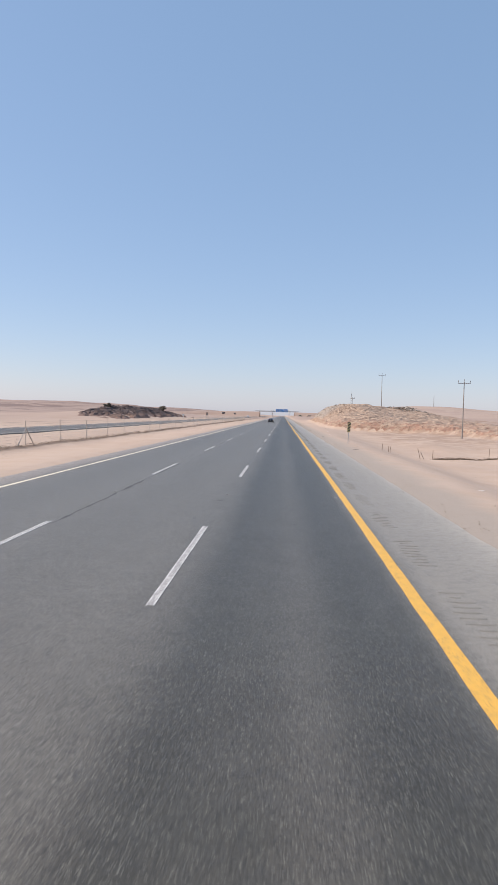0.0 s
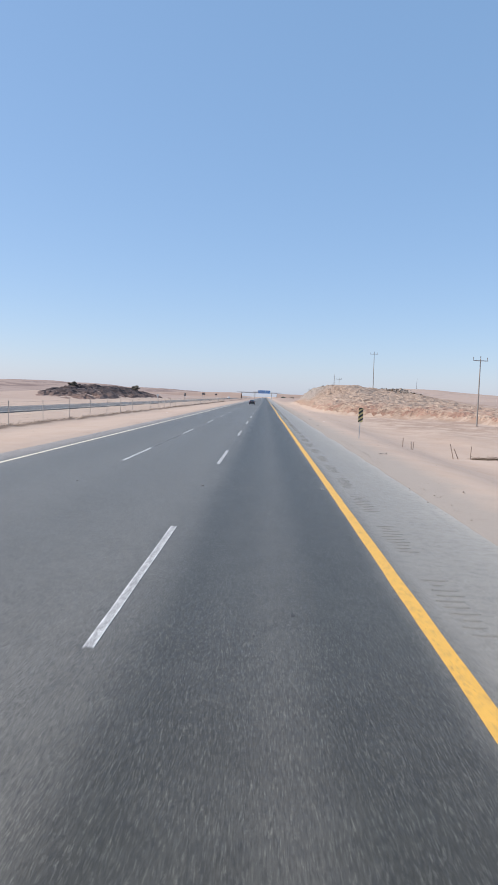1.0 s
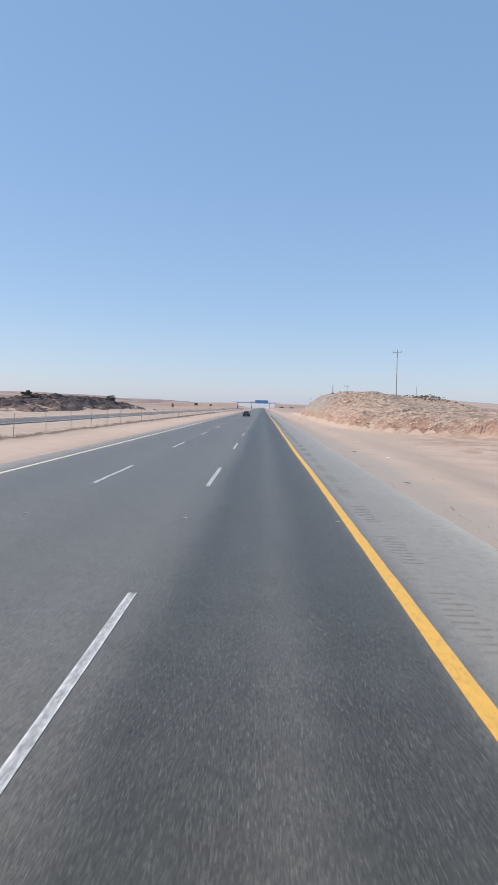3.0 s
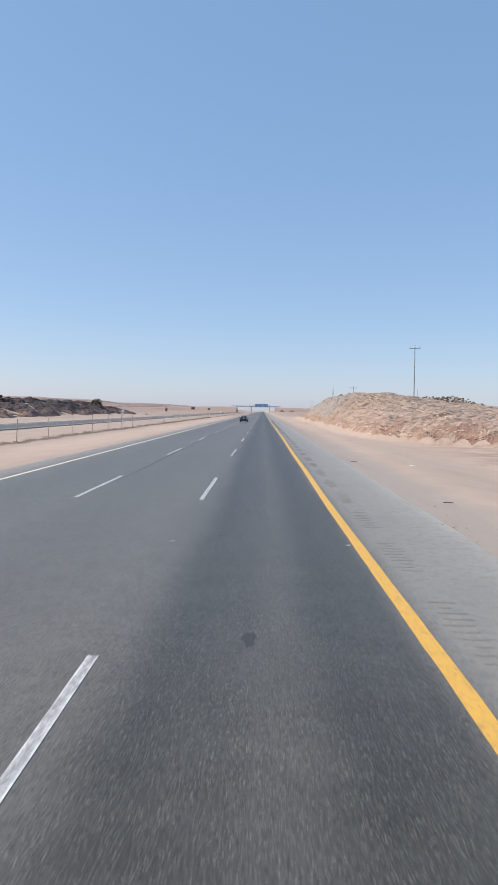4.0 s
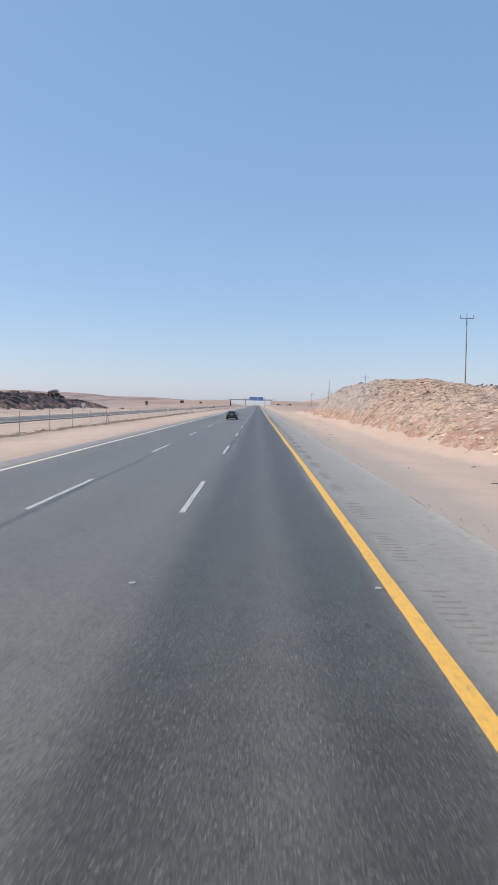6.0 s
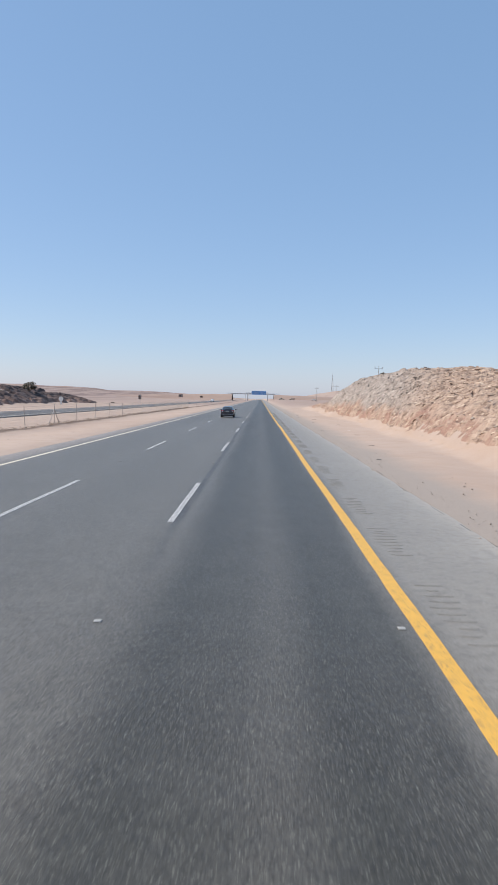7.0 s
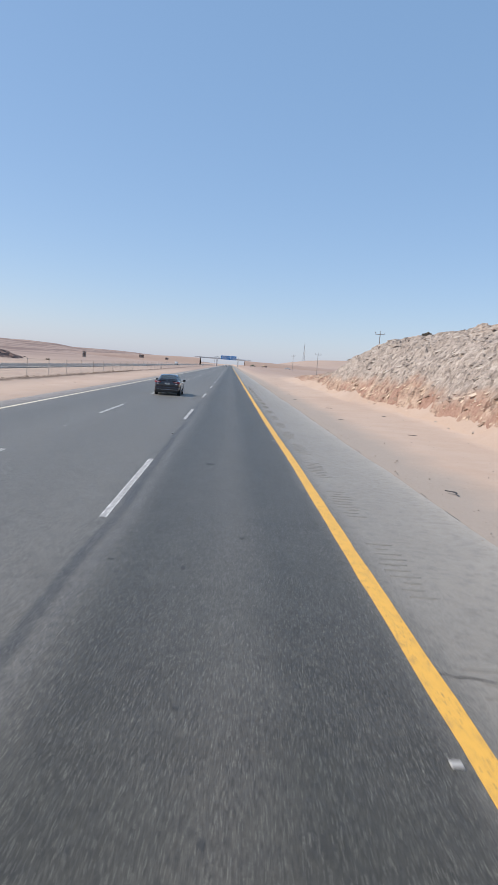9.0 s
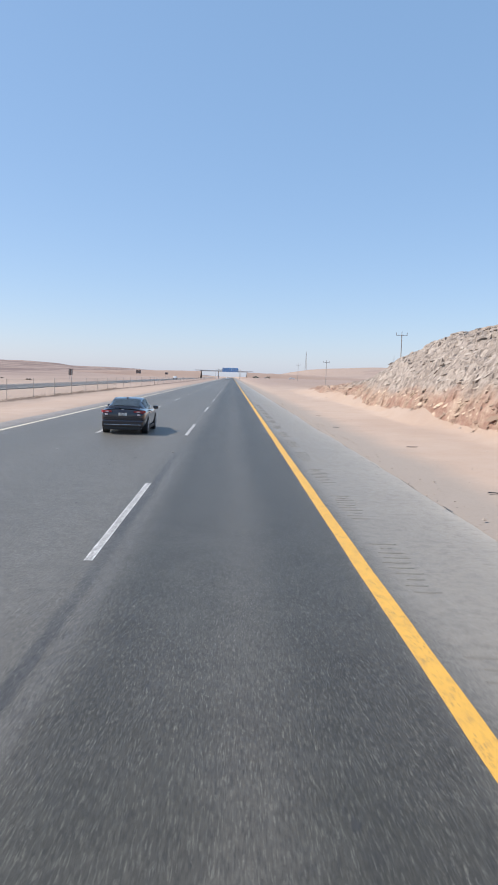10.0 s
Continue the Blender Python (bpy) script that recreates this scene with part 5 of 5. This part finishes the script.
pickup(pose(-29.6, 590.0, 0.0, 0, 0, 180), M_WHITEPAINT, "small white pickup with a dark load on the far carriageway", True)
pickup(pose(-3.7, 760.0, 0.0), M_WHITEPAINT, "white pickup far ahead on the asphalt")
for k, (x, y) in enumerate(((22.0, 800.0), (31.5, 802.0), (52.0, 806.0))):
    z = float(ground_z(np.array([x]), np.array([y]))[0])
    pickup(pose(x, y, z, 0, 0, 90), (M_GREENPAINT, M_SANDPAINT, M_WHITEPAINT)[k], ("dull green", "dusty tan", "white")[k] + " pickup on a sandy side track", k == 1)


# ---- signs by the far carriageway, seen from behind ----
def back_of_sign(x, y, w, h, z0, label):
    z = float(ground_z(np.array([x]), np.array([y]))[0])
    s = thing("road_sign", pose(x, y, z, 0, 0, random.uniform(-4, 4)), label, "road sign")
    for dx in (-w * 0.3, w * 0.3):
        part("post", rod((dx, 0, -0.3), (dx, 0, z0 + h), 0.05, sides=8), M_STEEL, s)
    part("panel", box(-w / 2, w / 2, 0.05, 0.08, z0, z0 + h, bevel=0.01), M_SIGNBACK, s)
    for k in range(2):
        part("rail", box(-w / 2 + 0.05, w / 2 - 0.05, 0.02, 0.05, z0 + h * (0.25 + 0.5 * k), z0 + h * (0.25 + 0.5 * k) + 0.06), M_STEEL, s)
    return s


back_of_sign(-45.7, 421.0, 1.1, 1.7, 1.6, "dark back of a tall road sign on two posts")
back_of_sign(-52.6, 618.0, 2.7, 1.8, 2.6, "dark back of a wide road sign on two posts")
back_of_sign(-58.0, 905.0 - 60, 2.7, 1.8, 2.4, "dark back of a wide road sign on two posts")


def round_sign(x, y):
    z = float(ground_z(np.array([x]), np.array([y]))[0])
    s = thing("round_sign", pose(x, y, z), "pale back of a round road sign with a plate below", "road sign")
    part("post", rod((0, 0, -0.3), (0, 0, 2.3), 0.04, sides=8), M_STEEL, s)
    part("disc", rod((0, -0.06, 1.75), (0, -0.035, 1.75), 0.52, sides=32), M_SIGNWHITE, s)
    part("plate", box(-0.2, 0.2, -0.06, -0.035, 0.55, 1.2, bevel=0.01), M_SIGNWHITE, s)
    return s


round_sign(-44.4, 311.0)


# ---- desert plants ----
def leaf_material():
    s = Mat("dusty_foliage", (0.06, 0.065, 0.035), 0.85)
    n = s.island()
    s.color(s.mix(n, (0.075, 0.065, 0.048), (0.19, 0.16, 0.118)))
    return s.m


M_LEAF = leaf_material()
M_BARK = plain_material("dry_bark", (0.16, 0.12, 0.09), 0.9)
M_SCRUB = plain_material("dry_scrub", (0.20, 0.145, 0.10), 0.95)


def clump(bm, at, size, n, rs, squash=0.75, leaf=0.12):
    for _ in range(n):
        d = Vector((rs.gauss(0, 1), rs.gauss(0, 1), rs.gauss(0, 1)))
        d = d.normalized() * (rs.random() ** 0.4) * size
        p = Vector(at) + Vector((d.x, d.y, d.z * squash))
        a = Vector((rs.gauss(0, 1), rs.gauss(0, 1), rs.gauss(0, 1))).normalized() * leaf * rs.uniform(0.6, 1.4)
        b = a.orthogonal().normalized() * leaf * 0.6
        bm.faces.new([bm.verts.new(p - a), bm.verts.new(p + b), bm.verts.new(p + a), bm.verts.new(p - b)])


def small_tree(x, y, height, spread, seed, label, name="acacia_tree", base=None):
    rs = random.Random(seed)
    z = base if base is not None else float(ground_z(np.array([x]), np.array([y]))[0])
    t = thing(name, pose(x, y, z - 0.1, 0, 0, rs.uniform(0, 360)), label, "tree" if height > 2 else "bush")
    bm, crown = bmesh.new(), bmesh.new()
    low = 0.05 if height < 2 else 0.2
    add_rod(bm, (0, 0, 0), (0.05, 0, height * 2 * low), 0.05 * height, 0.035 * height, sides=8)
    for k in range(9):
        a = rs.uniform(0, math.tau)
        r = spread * rs.uniform(0.3, 0.95)
        tip = Vector((math.cos(a) * r, math.sin(a) * r, height * (rs.uniform(0.55, 0.95) if height >= 2 else rs.uniform(0.1, 0.55))))
        add_rod(bm, (0.05, 0, height * low * rs.uniform(1, 2)), tip, 0.02 * height, 0.006 * height, sides=5)
        clump(crown, tip, spread * rs.uniform(0.28, 0.5), 160, rs, 0.65, 0.05 * height + 0.03)
    part("trunk", bm, M_BARK, t)
    part("crown", crown, M_LEAF, t)
    return t


small_tree(-56.5, 326.0, 2.9, 1.8, 1, "small dark rounded desert tree on the ridge's end")
small_tree(-66.0, 262.0, 2.2, 1.5, 2, "low dark desert shrub on the ridge crest", "desert_shrub")
for k, (x, y, h) in enumerate(((-52, 402, 0.8), (-64, 400, 0.7), (-57, 396, 0.6), (-70, 300, 1.2))):
    small_tree(x, y, h, h * 0.7, 10 + k, "low dry desert shrub on stony ground", "desert_shrub")
small_tree(19.9, 270.8, 1.0, 0.42, 14, "small round grey-green shrub on the rocky crest", "desert_shrub", float(rock_z(np.array([19.9]), np.array([270.8]))[0]))


# ---- old fence stubs and a washed-up drift of brush ----
def stub(x, y, h, lean):
    z = float(ground_z(np.array([x]), np.array([y]))[0])
    s = part("fence_stub", rod((0, 0, -0.2), (0, 0, h), 0.035, 0.03, sides=7), M_RUST)
    s.matrix_basis = pose(x, y, z, 0, lean, 0)
    return tagged(s, "short rusty post of an old fence in the sand", "fence post", "old fence posts")


for x, y, h, lean in ((11.0, 78.5, 0.75, 2), (11.8, 79.0, 0.65, -3), (12.0, 79.3, 0.7, 4), (15.6, 80.5, 1.25, -14), (16.9, 80.2, 1.1, 3), (16.0, 80.5, 0.9, -25), (24.0, 83.0, 1.3, 2), (25.5, 84.0, 1.5, -2)):
    stub(x, y, h, lean)


def brush_line(name, pts, n, seed, label, size=0.22):
    """Tangled dry brush along a line on the ground."""
    rs = random.Random(seed)
    bm = bmesh.new()
    px, py = [p[0] for p in pts], [p[1] for p in pts]
    tt = np.linspace(0, 1, len(pts))
    us = np.array([rs.random() for _ in range(n)])
    xs = np.interp(us, tt, px) + np.array([rs.gauss(0, 0.18) for _ in range(n)])
    ys = np.interp(us, tt, py) + np.array([rs.gauss(0, 0.18) for _ in range(n)])
    zs = ground_z(xs, ys)
    for x, y, z in zip(xs, ys, zs):
        p = Vector((x, y, z + abs(rs.gauss(0, 0.07))))
        a = Vector((rs.gauss(0, 1), rs.gauss(0, 1), rs.gauss(0, 0.4))).normalized() * size * rs.uniform(0.5, 1.5)
        add_twig(bm, p - a, p + a, 0.006 + 0.03 * size)
    return tagged(part(name, bm, M_SCRUB), label, "brush", kind="stuff")


brush_line("brush_drift", [(17.2, 80.2), (19.5, 80.8), (22.0, 81.5), (25.5, 84.0)], 700, 3, "tangle of dry brush caught along an old fence line")
brush_line("brush_drift", [(FENCE_X + 0.1, -10), (FENCE_X - 0.05, 120), (FENCE_X + 0.1, 330)], 4500, 5, "dry brush and litter caught along the fence's foot", 0.1)


# ---- litter and stones on the sand ----
M_SHRED = plain_material("tyre_shreds", (0.025, 0.024, 0.024), 0.8)
M_PAPER = plain_material("pale_litter", (0.72, 0.70, 0.66), 0.8)


def shred(x, y, length, turn, material, name, label, category):
    z = float(ground_z(np.array([x]), np.array([y]))[0]) if x > ROAD_R or x < ROAD_L else 0.0
    rs = random.Random(x * 31 + y)
    ring = []
    for k in range(6):
        u = k / 5
        w = 0.015 + 0.02 * math.sin(u * 3.0) * rs.uniform(0.7, 1.2)
        b = 0.008 * rs.random()
        cx = (u - 0.5) * length * 0.6
        cy = 0.06 * math.sin(u * 5 + x)
        ring.append([(cx, cy - w, b), (cx, cy - w * 0.6, b + 0.016), (cx, cy + w * 0.6, b + 0.02), (cx, cy + w, b + 0.005)])
    s = part(name, loft(ring), material)
    s.matrix_basis = pose(x, y, z - 0.004, 0, 0, turn)
    return tagged(s, label, category, "litter beside the road")


SHREDS = ((5.9, 57.5, 0.7, 15), (5.6, 110.0, 0.5, -10), (4.95, 126.9, 0.6, -25), (5.2, 92.0, 0.4, 0), (8.5, 157.8, 0.7, 5), (10.0, 165.5, 0.8, 35),
          (5.4, 186.0, 0.5, -60), (6.6, 196.0, 0.55, 10), (7.4, 208.0, 0.6, 20), (5.3, 214.0, 0.7, -70), (8.3, 229.0, 0.7, 15), (6.2, 236.0, 0.5, 10), (7.1, 247.0, 0.8, 25), (5.6, 257.0, 0.5, 0), (9.4, 240.0, 0.6, 30), (6.0, 268.0, 0.5, 10))
for x, y, l, a in SHREDS:
    shred(x, y, l, a, M_SHRED, "tyre_shred", "black shred of a burst tyre on the sand", "tyre shred")
for x, y, l, a in ((8.1, 29.0, 0.5, 10), (7.0, 106.0, 0.4, 40), (7.9, 125.9, 0.6, -25), (-14.0, 122.0, 0.5, 30), (-14.6, 262.0, 0.4, 10), (7.8, 216.0, 0.35, 60)):
    shred(x, y, l, a, M_PAPER, "paper_scrap", "pale scrap of litter on the sand", "litter")


def stones(name, boxes, n, seed, sizes, material, label):
    rs = random.Random(seed)
    verts, faces = [], []
    base = [(1, 0, 0), (0, 1, 0), (-1, 0, 0), (0, -1, 0), (0.2, 0.1, 0.75), (0, 0, -0.5)]
    tris = [(0, 1, 4), (1, 2, 4), (2, 3, 4), (3, 0, 4), (1, 0, 5), (2, 1, 5), (3, 2, 5), (0, 3, 5)]
    xs = np.array([0.0] * n)
    ys = np.array([0.0] * n)
    for k in range(n):
        b = rs.choice(boxes)
        xs[k], ys[k] = rs.uniform(b[0], b[1]), rs.uniform(b[2], b[3])
    zs = ground_z(xs, ys)
    for k in range(n):
        s = rs.uniform(*sizes) * (0.4 + 1.2 * rs.random() ** 3)
        a = rs.uniform(0, 6.3)
        ca, sa = math.cos(a), math.sin(a)
        o = len(verts)
        for x, y, z in base:
            x, y, z = x * rs.uniform(0.7, 1.2), y * rs.uniform(0.5, 1.0), z * rs.uniform(0.6, 1.1)
            verts.append((xs[k] + s * (x * ca - y * sa), ys[k] + s * (x * sa + y * ca), zs[k] + s * z))
        faces += [(o + i, o + j, o + q) for i, j, q in tris]
    me = bpy.data.meshes.new(name)
    me.from_pydata(verts, [], faces)
    me.update()
    return tagged(mesh_part(name, me, material), label, "stones", kind="stuff")


stones("desert_stones", [(5, 16, 0, 130), (5, 11, 120, 330), (14, 60, 20, 150), (-30, -19, 20, 300), (-17.5, -12.5, 0, 300), (-60, -42, 60, 240)], 3400, 8, (0.015, 0.05), M_STONE, "scattered brown stones on the sand")
stones("edge_gravel", [(4.3, 5.2, 0, 290)], 2600, 9, (0.01, 0.035), M_STONE, "loose gravel along the asphalt's ragged edge")


# ---- far masts ----
def lattice_mast(x, y, base, height, w):
    t = thing("lattice_mast", pose(x, y, base), "tall grey lattice mast on a distant ridge", "radio mast")
    bm = bmesh.new()
    n = 14
    for k in range(n):
        a, b = k / n, (k + 1) / n
        wa, wb = w * (1 - 0.8 * a), w * (1 - 0.8 * b)
        for sx, sy in ((-1, -1), (1, -1), (1, 1), (-1, 1)):
            add_rod(bm, (sx * wa, sy * wa, height * a), (sx * wb, sy * wb, height * b), 0.35, sides=4)
            add_rod(bm, (sx * wa, sy * wa, height * a), (-sy * wb, sx * wb, height * b), 0.22, sides=4)
    part("lattice", bm, M_STEEL, t)
    part("spike", rod((0, 0, height), (0, 0, height * 1.12), 0.4, sides=5), M_STEEL, t)
    return t


for x, y, height, w in ((268.0, 2800.0, 62.0, 3.6), (590.0, 2800.0, 46.0, 0.9)):
    lattice_mast(x, y, float(ground_z(np.array([x]), np.array([y]))[0]) - 1, height, w)
